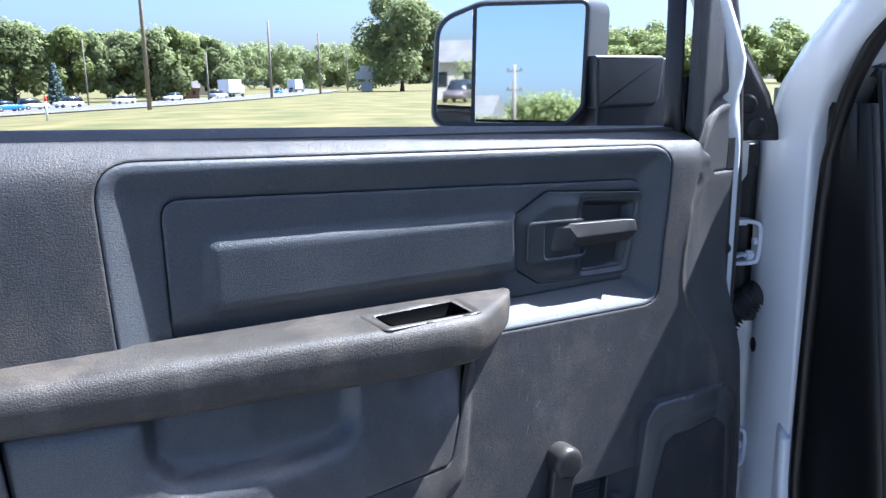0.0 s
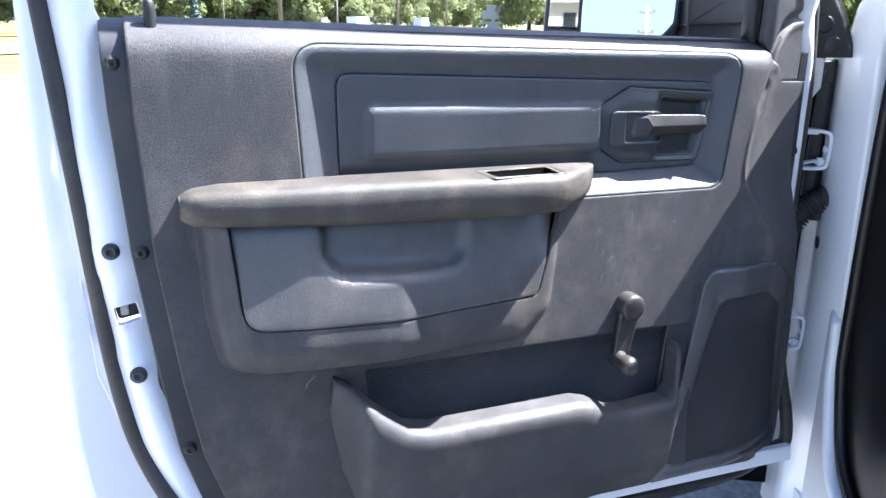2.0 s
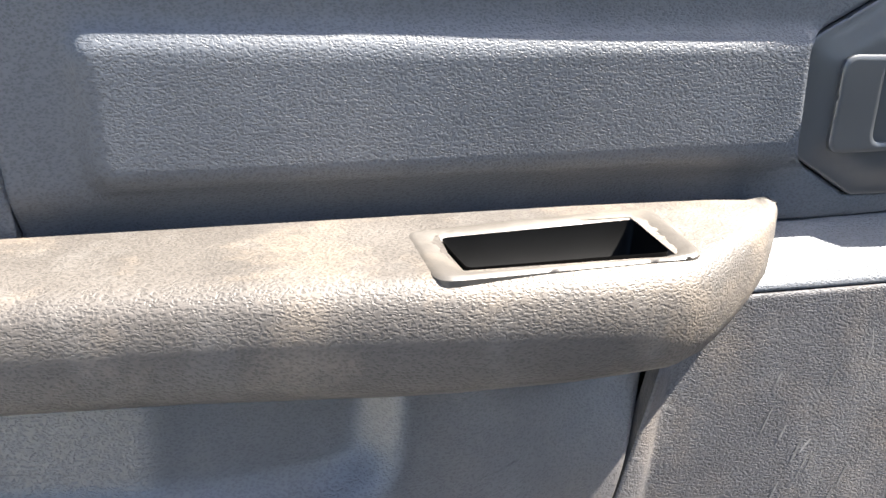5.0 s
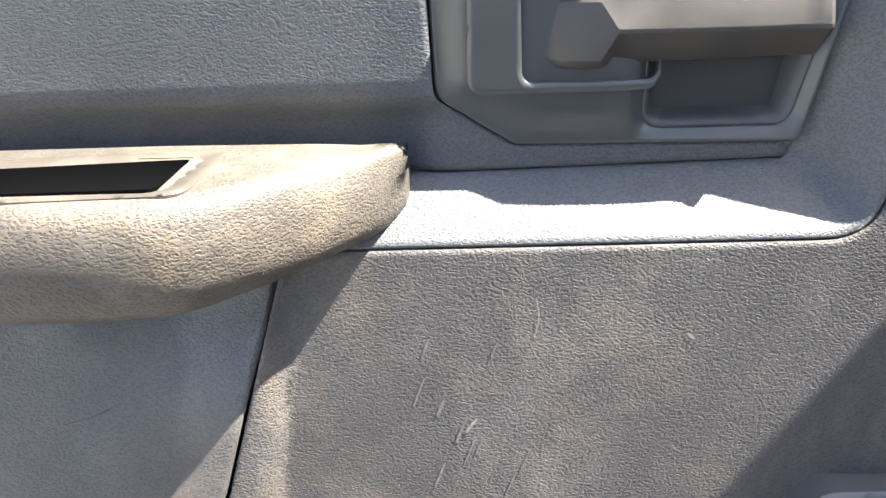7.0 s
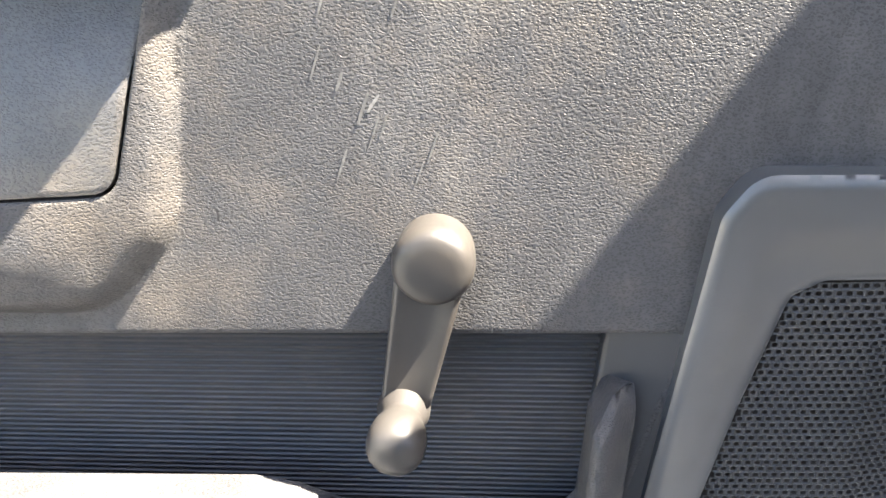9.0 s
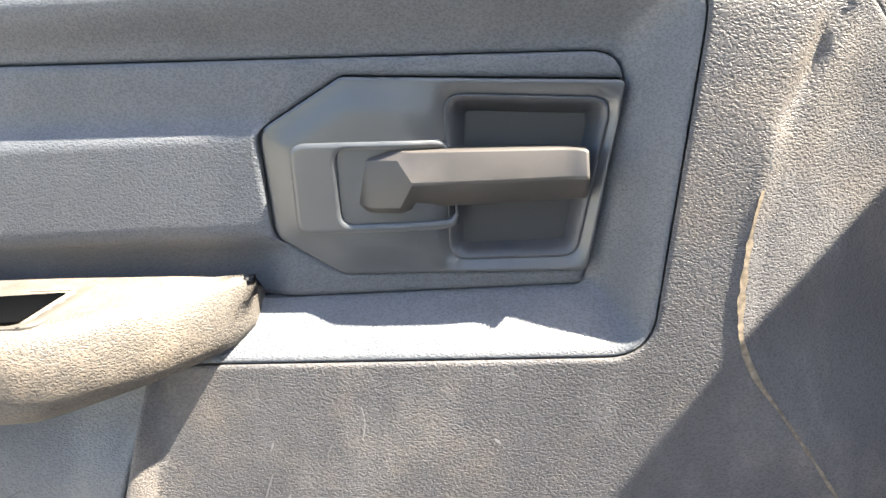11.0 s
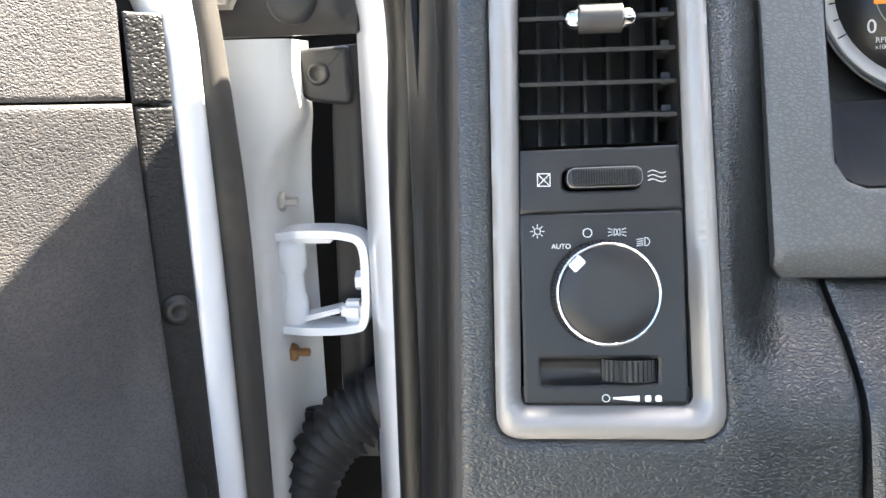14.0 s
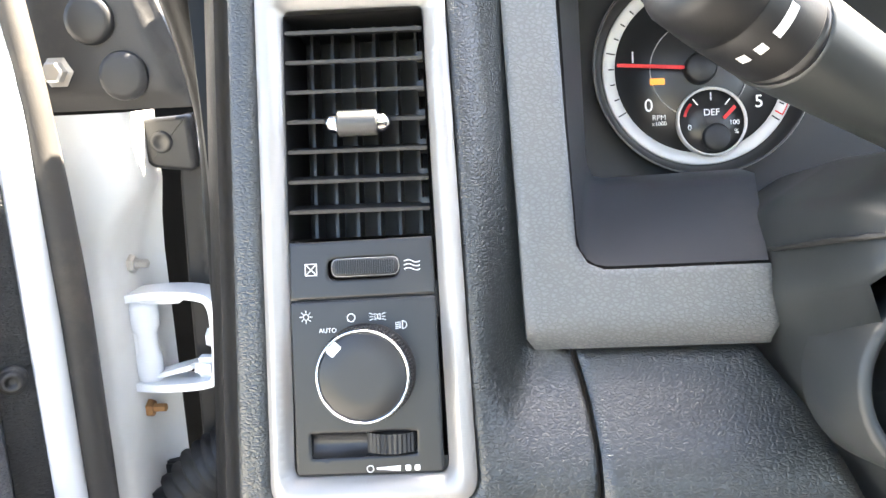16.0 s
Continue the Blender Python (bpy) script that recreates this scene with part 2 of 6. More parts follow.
# Blacker than plastic is: the cup well's shade is put into the colour.
LINING = material("shade_black_lining", (0.002, 0.002, 0.002), 0.5, spec=0.08, vary=0.3)
WORN = material("worn_dusty_edge", (0.125, 0.100, 0.070), 0.75, vary=0.5, vary_size=0.004)
WHITE_MARK = material("white_print", (0.8, 0.8, 0.78), 0.5, vary=0.03)
RED_MARK = material("red_print", (0.6, 0.02, 0.02), 0.5, vary=0.05)
# Leaf greens paler than real leaves: distance haze is put into the colour.
FOLIAGE = flecked("hazed_tree_leaves", (0.24, 0.275, 0.135), (0.31, 0.35, 0.18), 2.5, trans=0.65)
FOLIAGE_LIGHT = flecked("hazed_bright_leaves", (0.25, 0.295, 0.115), (0.32, 0.36, 0.16), 2.0, trans=0.65)
FOLIAGE_BLUE = flecked("spruce_needles", (0.05, 0.08, 0.07), (0.12, 0.16, 0.15), 0.5)
BARK = material("bark", (0.09, 0.07, 0.055), 0.9, grain=0.01, grain_size=0.05, vary=0.3)
POLE = material("weathered_pole_wood", (0.2, 0.17, 0.14), 0.85, grain=0.003, grain_size=0.02, vary=0.25)
GRASS = flecked("dry_grass_ground", (0.080, 0.084, 0.028), (0.170, 0.144, 0.060), 3.0, per="none", bump=0.03)
ASPHALT = material("asphalt", (0.12, 0.117, 0.113), 0.9, grain=0.004, grain_size=0.01, vary=0.2, vary_size=1.5)
GRAVEL = flecked("pale_gravel", (0.17, 0.17, 0.168), (0.28, 0.278, 0.274), 0.02, per="none", bump=0.006)
GLASS_DARK = material("dark_glass", (0.02, 0.025, 0.03), 0.06, vary=0.05)


# ---- building ----
def link_mesh(name, verts, faces, mat, parent=None, label="", smooth=True):
    me = bpy.data.meshes.new(name)
    me.from_pydata([tuple(map(float, v)) for v in verts], [], [tuple(map(int, f)) for f in faces])
    if smooth:
        me.polygons.foreach_set("use_smooth", [True] * len(me.polygons))
    me.materials.append(mat)
    ob = new(name, me)
    ob.parent = parent
    if label:
        tagged(ob, label)
    return ob


def part(name, bm, mat, parent, label="", smooth=False):
    me = bpy.data.meshes.new(name)
    bmesh.ops.recalc_face_normals(bm, faces=bm.faces[:])
    for f in bm.faces:
        f.smooth = smooth
    bm.to_mesh(me)
    bm.free()
    me.materials.append(mat)
    ob = new(name, me)
    ob.parent = parent
    if label:
        tagged(ob, label)
    return ob


def thing(name, m, label, category, group="", kind=""):
    ob = new(name)
    ob.empty_display_size = 0.05
    ob.matrix_basis = m
    return tagged(ob, label, category, group, kind)


def rounded(pts, r, seg=6):
    """A closed outline with its corners rounded; r is one radius or one per corner."""
    n, out = len(pts), []
    for i, p in enumerate(pts):
        p = np.array(p, float)
        a, b = np.array(pts[i - 1], float) - p, np.array(pts[(i + 1) % n], float) - p
        la, lb = np.linalg.norm(a), np.linalg.norm(b)
        a, b = a / la, b / lb
        rad = r[i] if isinstance(r, (list, tuple)) else r
        half = math.acos(max(-1, min(1, a @ b))) / 2
        if rad <= 0 or half > 1.5:
            out.append(p)
            continue
        d = min(rad / math.tan(half), la * 0.49, lb * 0.49)
        for k in range(seg + 1):
            s = k / seg
            out.append((1 - s) ** 2 * (p + a * d) + 2 * s * (1 - s) * p + s * s * (p + b * d))
    return np.array(out)


def area2(p):
    x, y = p[:, 0], p[:, 1]
    return float(np.sum(x * np.roll(y, -1) - y * np.roll(x, -1)))


def ccw(p):
    p = np.asarray(p, float)
    return p if area2(p) > 0 else p[::-1]


def resample(p, step):
    out = []
    for a, b in zip(p, np.roll(p, -1, 0)):
        k = max(1, int(math.ceil(np.linalg.norm(b - a) / step)))
        out += [a + (b - a) * i / k for i in range(k)]
    return np.array(out)


def inset(p, d):
    """Offset of a counter-clockwise outline, inwards for positive d."""
    e = np.roll(p, -1, 0) - p
    e /= np.linalg.norm(e, axis=1)[:, None] + 1e-12
    n = np.stack([-e[:, 1], e[:, 0]], 1)
    m = n + np.roll(n, 1, 0)
    m /= np.maximum(np.sum(m * np.roll(n, 1, 0), 1), 0.35)[:, None]
    return p + m * d


def inside(pts, poly):
    x, y = pts[:, 0], pts[:, 1]
    res = np.zeros(len(pts), bool)
    for (x0, y0), (x1, y1) in zip(poly, np.roll(poly, -1, 0)):
        if y0 != y1:
            res ^= ((y0 > y) != (y1 > y)) & (x < (x1 - x0) * (y - y0) / (y1 - y0) + x0)
    return res


def border_distance(pts, poly):
    """Distance to an outline, positive inside."""
    best = np.full(len(pts), 1e9)
    for a, b in zip(poly, np.roll(poly, -1, 0)):
        d = b - a
        t = np.clip(((pts - a) @ d) / (d @ d + 1e-15), 0, 1)
        best = np.minimum(best, np.linalg.norm(pts - a - t[:, None] * d, axis=1))
    return np.where(inside(pts, poly), best, -best)


def ease(x, a, b):
    t = np.clip((x - a) / (b - a), 0, 1)
    return t * t * (3 - 2 * t)


def line(x, *knots):
    """Piecewise-linear through (x, y) knots."""
    return np.interp(x, [k[0] for k in knots], [k[1] for k in knots])


def sheet(name, outline, height, mat, parent, label="", holes=(), step=0.012, edge=0.004, lip=0.0012, skirt=0.012, extra=()):
    """A moulded sheet: an outline in x, y with holes, raised by height(x, y), with rounded borders turned down."""
    outline = resample(ccw(outline), edge)
    holes = [resample(ccw(h), edge) for h in holes]
    loops = [outline] + [h[::-1] for h in holes]
    pts, edges, flags = [], [], []
    for lp in loops:
        b = len(pts)
        pts += list(lp)
        flags += [1] * len(lp)
        edges += [(b + i, b + (i + 1) % len(lp)) for i in range(len(lp))]
    for lp in loops:
        for d in (lip, 2.6 * lip):
            ring = inset(lp, d)
            keep = np.ones(len(ring), bool)
            for q in loops:
                keep &= np.abs(border_distance(ring, q)) > 0.8 * d
            pts += list(ring[keep])
            flags += [0] * int(keep.sum())
    lo, hi = outline.min(0), outline.max(0)
    gx, gy = np.meshgrid(np.arange(lo[0] + step / 2, hi[0], step), np.arange(lo[1] + step / 2, hi[1], step))
    gx = gx + (np.arange(gx.shape[0])[:, None] % 2) * step * 0.5
    g = np.stack([gx.ravel(), gy.ravel()], 1)
    keep = border_distance(g, outline) > lip * 4
    for h in holes:
        keep &= border_distance(g, h) < -lip * 4
    g = np.concatenate([g[keep], np.asarray(extra, float).reshape(-1, 2)])
    pts += list(g)
    flags += [0] * len(g)
    v, _, f, ov, _, _ = geometry.delaunay_2d_cdt([Vector((float(a), float(b))) for a, b in pts], edges, [], 0, 1e-7)
    xy = np.array([(p.x, p.y) for p in v])
    flag = np.array([max([flags[k] for k in o], default=0) for o in ov])
    tri = np.array([q for q in f if len(q) == 3])
    mid = xy[tri].mean(1)
    ok = inside(mid, outline)
    for h in holes:
        ok &= ~inside(mid, h)
    tri = tri[ok]
    z = height(xy[:, 0], xy[:, 1]) - lip * 0.8 * flag
    verts = [(*p, h) for p, h in zip(xy, z)]
    faces = [tuple(t) for t in tri]
    for lp in loops:
        b, k = len(verts), len(lp)
        zz = height(lp[:, 0], lp[:, 1]) - lip * 0.8
        verts += [(*p, h) for p, h in zip(lp, zz)] + [(*p, h - skirt) for p, h in zip(lp, zz)]
        faces += [(b + i, b + k + i, b + k + (i + 1) % k, b + (i + 1) % k) for i in range(k)]
    return link_mesh(name, verts, faces, mat, parent, label)


def plate(name, outline, z0, z1, mat, parent, label="", bevel=0.002, seg=3, lift=None):
    """A solid plate with rounded upper edges."""
    p = ccw(outline)
    rings = [(p, z0)]
    for k in range(seg + 1):
        a = k / seg * math.pi / 2
        rings.append((inset(p, bevel * (1 - math.cos(a))), z1 - bevel * (1 - math.sin(a))))
    verts, faces, n = [], [], len(p)
    for q, z in rings:
        for x, y in q:
            verts.append((x, y, z + (lift(x, y) if lift else 0)))
    for r in range(len(rings) - 1):
        for i in range(n):
            j = (i + 1) % n
            faces.append((r * n + i, r * n + j, (r + 1) * n + j, (r + 1) * n + i))
    top = len(verts)
    verts += [verts[(len(rings) - 1) * n + i] for i in range(n)]
    faces.append(tuple(range(top, top + n)))
    faces.append(tuple(range(n - 1, -1, -1)))
    return link_mesh(name, verts, faces, mat, parent, label)


def tube(name, path, radius, mat, parent, label="", n=10, squash=1.0, up=(0, 0, 1)):
    """A round bar along a path; radius may be a list."""
    path = [Vector(p) for p in path]
    verts, faces = [], []
    for i, p in enumerate(path):
        d = (path[min(i + 1, len(path) - 1)] - path[max(i - 1, 0)]).normalized()
        a = d.cross(Vector(up))
        a = a.normalized() if a.length > 1e-4 else d.orthogonal().normalized()
        b = d.cross(a)
        r = radius[i] if isinstance(radius, (list, tuple)) else radius
        for k in range(n):
            t = 2 * math.pi * k / n
            verts.append(p + a * (r * math.cos(t)) + b * (r * squash * math.sin(t)))
    for i in range(len(path) - 1):
        for k in range(n):
            j = (k + 1) % n
            faces.append((i * n + k, i * n + j, (i + 1) * n + j, (i + 1) * n + k))
    faces += [tuple(range(n - 1, -1, -1)), tuple(range((len(path) - 1) * n, len(path) * n))]
    return link_mesh(name, verts, faces, mat, parent, label)


def curve(points, k=8):
    """A smooth path through points."""
    p = [np.array(q, float) for q in points]
    p = [2 * p[0] - p[1]] + p + [2 * p[-1] - p[-2]]
    out = []
    for i in range(1, len(p) - 2):
        for s in np.arange(k) / k:
            a, b, c, d = p[i - 1:i + 3]
            out.append(0.5 * (2 * b + (c - a) * s + (2 * a - 5 * b + 4 * c - d) * s * s + (3 * b - a - 3 * c + d) * s ** 3))
    return out + [p[-2]]


def loft(name, rings, mat, parent, label="", caps=True, closed=True):
    """A skin over rings of equal count."""
    n = len(rings[0])
    verts = [v for r in rings for v in r]
    faces = []
    for i in range(len(rings) - 1):
        for k in range(n if closed else n - 1):
            j = (k + 1) % n
            faces.append((i * n + k, i * n + j, (i + 1) * n + j, (i + 1) * n + k))
    if caps and closed:
        faces += [tuple(range(n - 1, -1, -1)), tuple(range((len(rings) - 1) * n, len(rings) * n))]
    return link_mesh(name, verts, faces, mat, parent, label)


def turned(name, profile, mat, parent, label="", m=Matrix(), n=28, smooth=True, cap=True):
    """A turned shape: (radius, height) pairs about local z, set by m."""
    verts, faces = [], []
    for r, h in profile:
        for k in range(n):
            t = 2 * math.pi * k / n
            verts.append(m @ Vector((r * math.cos(t), r * math.sin(t), h)))
    for i in range(len(profile) - 1):
        for k in range(n):
            j = (k + 1) % n
            faces.append((i * n + k, i * n + j, (i + 1) * n + j, (i + 1) * n + k))
    if cap:
        faces.append(tuple(range((len(profile) - 1) * n, len(profile) * n)))
    return link_mesh(name, verts, faces, mat, parent, label, smooth)


def block(bm, lo, hi, bevel=0.0, m=None):
    """A box into bm, with bevelled edges."""
    r = bmesh.ops.create_cube(bm, size=1)
    vs = r["verts"]
    for v in vs:
        v.co = Vector([(a + b) / 2 + c * (b - a) for a, b, c in zip(lo, hi, v.co)])
    if bevel:
        es = list({e for v in vs for e in v.link_edges})
        vs = list({v for f in bmesh.ops.bevel(bm, geom=es, offset=bevel, segments=2, affect="EDGES")["faces"] for v in f.verts} | {v for v in vs if v.is_valid})
    if m is not None:
        bmesh.ops.transform(bm, matrix=m, verts=vs)
    return vs


def box(name, lo, hi, mat, parent, label="", bevel=0.0, m=None):
    bm = bmesh.new()
    block(bm, lo, hi, bevel, m)
    return part(name, bm, mat, parent, label)


def words(name, text, size, at, mat, parent, turn=0.0, rise=0.0003):
    """Flat lettering laid on local x, y, turned into a mesh."""
    c = bpy.data.curves.new(name, "FONT")
    c.body, c.size, c.align_x, c.align_y, c.extrude = text, size, "CENTER", "CENTER", 0.0001
    tmp = bpy.data.objects.new(name, c)
    scene.collection.objects.link(tmp)
    me = bpy.data.meshes.new_from_object(tmp.evaluated_get(bpy.context.evaluated_depsgraph_get()))
    bpy.data.objects.remove(tmp)
    me.transform(Matrix.Translation((at[0], at[1], at[2] + rise)) @ Matrix.Rotation(turn, 4, "Z"))
    me.materials.clear()
    me.materials.append(mat)
    ob = new(name, me)
    ob.parent = parent
    return ob

# ---- the open door: x along it to the hinge, y up, z out of its inner face ----
TURN = radians(28.3)
CT, ST = math.cos(TURN), math.sin(TURN)
DOOR = Matrix(((CT, 0, ST, 0), (ST, 0, -CT, 0.9), (0, 1, 0, 0), (0, 0, 0, 1)))
DOOR_INV = DOOR.inverted()
door = thing("door_1", DOOR, "open white pickup door with grey moulded plastic trim", "vehicle door", kind="structure")


def in_door(x, y, z):
    return tuple(DOOR_INV @ Vector((x, y, z)))


HOUSING = ccw(rounded([(-0.536, 1.33), (-0.529, 1.17), (-0.514, 1.090), (-0.46, 1.077), (-0.31, 1.074), (-0.06, 1.074), (-0.01, 1.12), (0.02, 1.33)], [0, 0, 0.04, 0.05, 0, 0.05, 0.05, 0]))
RECESS = ccw(rounded([(-0.386, 1.30), (0.04, 1.2915), (0.309, 1.2915), (0.343, 1.509), (-0.396, 1.526)], [0, 0, 0.03, 0.032, 0.04], 8))
INSERT = ccw(rounded([(-0.332, 1.318), (0.272, 1.3265), (0.301, 1.462), (-0.334, 1.485)], [0, 0.006, 0.02, 0.02], 8))
PAD = ccw(rounded([(-0.293, 1.365), (0.15, 1.360), (0.15, 1.431), (-0.293, 1.439)], 0.012))


def crease(v):
    return line(v, (1.0, 0.52), (1.198, 0.416), (1.269, 0.370), (1.288, 0.360), (1.303, 0.3555), (1.331, 0.356), (1.362, 0.360), (1.395, 0.366), (1.425, 0.374), (1.454, 0.387), (1.504, 0.404), (1.56, 0.43))


def trim(u, v, swell=True):
    """How far the trim's main surface stands out."""
    b = v + 0.028 * (u + 0.1) * ease(v, 1.4, 1.5)
    w = line(b, (0.70, 0.062), (0.95, 0.068), (1.067, 0.066), (1.25, 0.051), (1.36, 0.042), (1.46, 0.036), (1.50, 0.033), (1.512, 0.029), (1.522, 0.021), (1.531, 0.009), (1.538, -0.006), (1.546, -0.03))
    uc = crease(v)
    uc = np.minimum(uc, 0.425)
    over = u - uc
    w = w - 0.40 * np.where(over > 0.012, over - 0.006, np.clip(over, 0, 1) ** 2 / 0.024)
    w = w + (0.0010 * np.exp(-((over - 0.002) / 0.0045) ** 2) - 0.0012 * np.exp(-((over - 0.012) / 0.005) ** 2)) * ease(v, 1.10, 1.17) * (1 - 0.5 * ease(v, 1.47, 1.52))
    w = w - 0.008 * np.exp(-((over - 0.006) / 0.006) ** 2) * ease(v, 1.40, 1.455)
    if swell:
        d = border_distance(np.stack([u, v], 1), HOUSING)
        w = w + line(u, (-0.5, 0.052), (-0.40, 0.066), (-0.27, 0.068), (-0.18, 0.044), (-0.05, 0.016)) * np.sqrt(ease(d, 0.0, 0.016)) * (0.6 + 0.4 * ease(d, 0.0, 0.05))
    return w


BEZEL = rounded([(0.201, 0.766), (0.246, 0.95), (0.2745, 1.134), (0.290, 1.155), (0.465, 1.152), (0.512, 1.115), (0.522, 0.80), (0.512, 0.766)], [0.004, 0.02, 0.02, 0.02, 0.04, 0.03, 0.02, 0.01])
POCKET_HOLE = rounded([(-0.313, 1.0585), (0.266, 1.063), (0.238, 0.97), (0.225, 0.84), (-0.29, 0.84)], 0.006)
PULL = rounded([(-0.497, 1.315), (-0.483, 1.158), (-0.037, 1.147), (0.014, 1.315)], [0, 0.032, 0.016, 0], 8)
PANEL = [(-0.44, 0.757), (0.515, 0.757), (0.521, 0.80), (0.517, 1.0), (0.512, 1.2), (0.508, 1.4585), (0.4385, 1.4615), (0.388, 1.526), (0.386, 1.5305),
         (-0.10, 1.546), (-0.598, 1.559), (-0.598, 1.44), (-0.588, 1.25), (-0.568, 1.08), (-0.548, 0.96), (-0.515, 0.86), (-0.47, 0.785)]
sheet("trim_panel", PANEL, trim, LEATHER, door, "grey leather-grain moulded plastic", holes=[inset(RECESS, -0.0003), inset(ccw(POCKET_HOLE), 0), inset(ccw(PULL), -0.0008), inset(ccw(BEZEL), 0.012)], step=0.011,
      extra=[(min(float(crease(v)), 0.425) + d, v) for v in np.arange(1.165, 1.505, 0.005) for d in (-0.006, -0.003, 0.0, 0.002, 0.0045, 0.007, 0.0095, 0.012, 0.015, 0.019) if min(float(crease(v)), 0.425) + d < 0.43 - max(0, v - 1.44)]
      + [tuple(p) for d in (-0.004, -0.0012, 0.0005, 0.003, 0.006, 0.010, 0.015) for p in resample(inset(HOUSING, d), 0.006) if p[1] < 1.30 and border_distance(np.array([p]), ccw(PULL))[0] < -0.006])


BACK = [(-0.60, 0.76), (0.53, 0.76), (0.525, 1.2), (0.525, 1.60), (0.40, 1.60), (0.40, 1.53), (-0.1, 1.538), (-0.60, 1.55)]
sheet("trim_backing", BACK, lambda u, v: trim(u, np.minimum(v, 1.5), False) - 0.036, BLACK, door, "black backing behind the trim", step=0.02)


def floor_of_recess(u):
    return line(u, (-0.4, 0.021), (0.3, 0.010))


def liner(u, v):
    d = border_distance(np.stack([u, v], 1), RECESS)
    t = np.clip(d / 0.038, 0, 1)
    t = 0.5 * t + 0.5 * t * t * (3 - 2 * t)
    base = trim(u, v, False)
    return base + (floor_of_recess(u) - base) * t


sheet("recess_liner", inset(RECESS, 0.0009), liner, LEATHER_FINE, door, holes=[inset(INSERT, -0.0008)], step=0.007, lip=0.0015)


def insert_height(u, v):
    p = np.stack([u, v], 1)
    return floor_of_recess(u) + 0.0035 - 0.009 * ease(-v, -1.366, -1.338) * ease(-u, -0.10, -0.06) + 0.007 * ease(border_distance(p, PAD), -0.004, 0.005)


HANDLE = ccw(rounded([(0.137, 1.4575), (0.2985, 1.4465), (0.2755, 1.3365), (0.128, 1.3385), (0.087, 1.364), (0.0845, 1.429)], [0.006, 0.004, 0.004, 0.006, 0.012, 0.012], 5))
sheet("insert_panel", INSERT, insert_height, LEATHER_FINE, door, "finely grained insert with a raised pad", holes=[inset(HANDLE, -0.0010)], step=0.006, lip=0.0015)

# inside door handle
handle = thing("inside_door_handle", DOOR, "dark plastic inside release handle in its bezel", "door handle")
CUP = ccw(rounded([(0.196, 1.444), (0.2905, 1.4365), (0.2685, 1.3455), (0.194, 1.3455)], 0.010, 5))
BASE = ccw(rounded([(0.104, 1.4215), (0.197, 1.419), (0.201, 1.366), (0.103, 1.366)], 0.009, 5))
ZH = 0.0215
def handle_face(u, v):
    d = -border_distance(np.stack([u, v], 1), CUP)
    edge = border_distance(np.stack([u, v], 1), HANDLE)
    return ZH - 0.0025 + 0.0035 * ease(edge, 0.004, 0.018) * (1 - ease(u, 0.17, 0.21)) - 0.004 * (1 - ease(d, 0.0, 0.008))
sheet("bezel", HANDLE, handle_face, HANDLE_PLASTIC, handle, holes=[CUP], step=0.006, edge=0.003, lip=0.0008, skirt=0.004)
def cup_floor(u, v):
    d = border_distance(np.stack([u, v], 1), CUP)
    return ZH - 0.005 - 0.021 * ease(d, 0.0, 0.016)
sheet("cup", inset(CUP, -0.0006), cup_floor, SMOOTH, handle, step=0.004, edge=0.003, lip=0.0004, skirt=0.001)
plate("cup_pad", rounded([(0.209, 1.431), (0.2675, 1.427), (0.255, 1.362), (0.205, 1.362)], 0.004), ZH - 0.028, ZH - 0.0235, BLACK, handle, bevel=0.001)
ring_hole = ccw(rounded([(0.1305, 1.4165), (0.200, 1.4145), (0.199, 1.3710), (0.1305, 1.3710)], 0.007, 5))
sheet("pivot_surround", BASE, lambda u, v: ZH + 0.004 - 0.003 * ease(u, 0.17, 0.2), HANDLE_PLASTIC, handle, "raised rounded surround", holes=[ring_hole], step=0.006, edge=0.003, lip=0.0012, skirt=0.006)
plate("pivot_well", ring_hole, ZH - 0.012, ZH - 0.010, BLACK, handle, bevel=0.0005)
rings = []
for u, lo, hi, w0, w1 in [(0.139, 1.383, 1.407, 0.016, 0.026), (0.141, 1.3795, 1.4125, 0.014, 0.031), (0.150, 1.378, 1.4145, 0.014, 0.036), (0.168, 1.378, 1.4145, 0.015, 0.041), (0.176, 1.379, 1.4142, 0.018, 0.042),
                          (0.20, 1.3795, 1.4138, 0.024, 0.043), (0.24, 1.380, 1.4128, 0.027, 0.043), (0.262, 1.3805, 1.412, 0.028, 0.042), (0.270, 1.3805, 1.4115, 0.029, 0.043), (0.2745, 1.381, 1.411, 0.031, 0.045), (0.2765, 1.383, 1.410, 0.034, 0.045)]:
    w0, w1 = min(w0, w1 - 0.017) - 0.009, w1 - 0.009
    if u < 0.17:
        six = [(lo, w0), (lo, w1 - 0.003), (lo + 0.004, w1), (hi - 0.005, w1 - 0.0035), (hi, w1 - 0.008), (hi, w0)]
    else:
        six = [(lo, w0), (lo, w1 - 0.014), (1.3950, w1), (1.3970, w1), (hi, w1 - 0.004), (hi, w0)]
    sec = rounded(six, 0.0016, 3)
    rings.append([(u, p, q) for p, q in sec])
loft("lever", rings, SMOOTH_LIGHT, handle, "worn pull lever with a curled end")

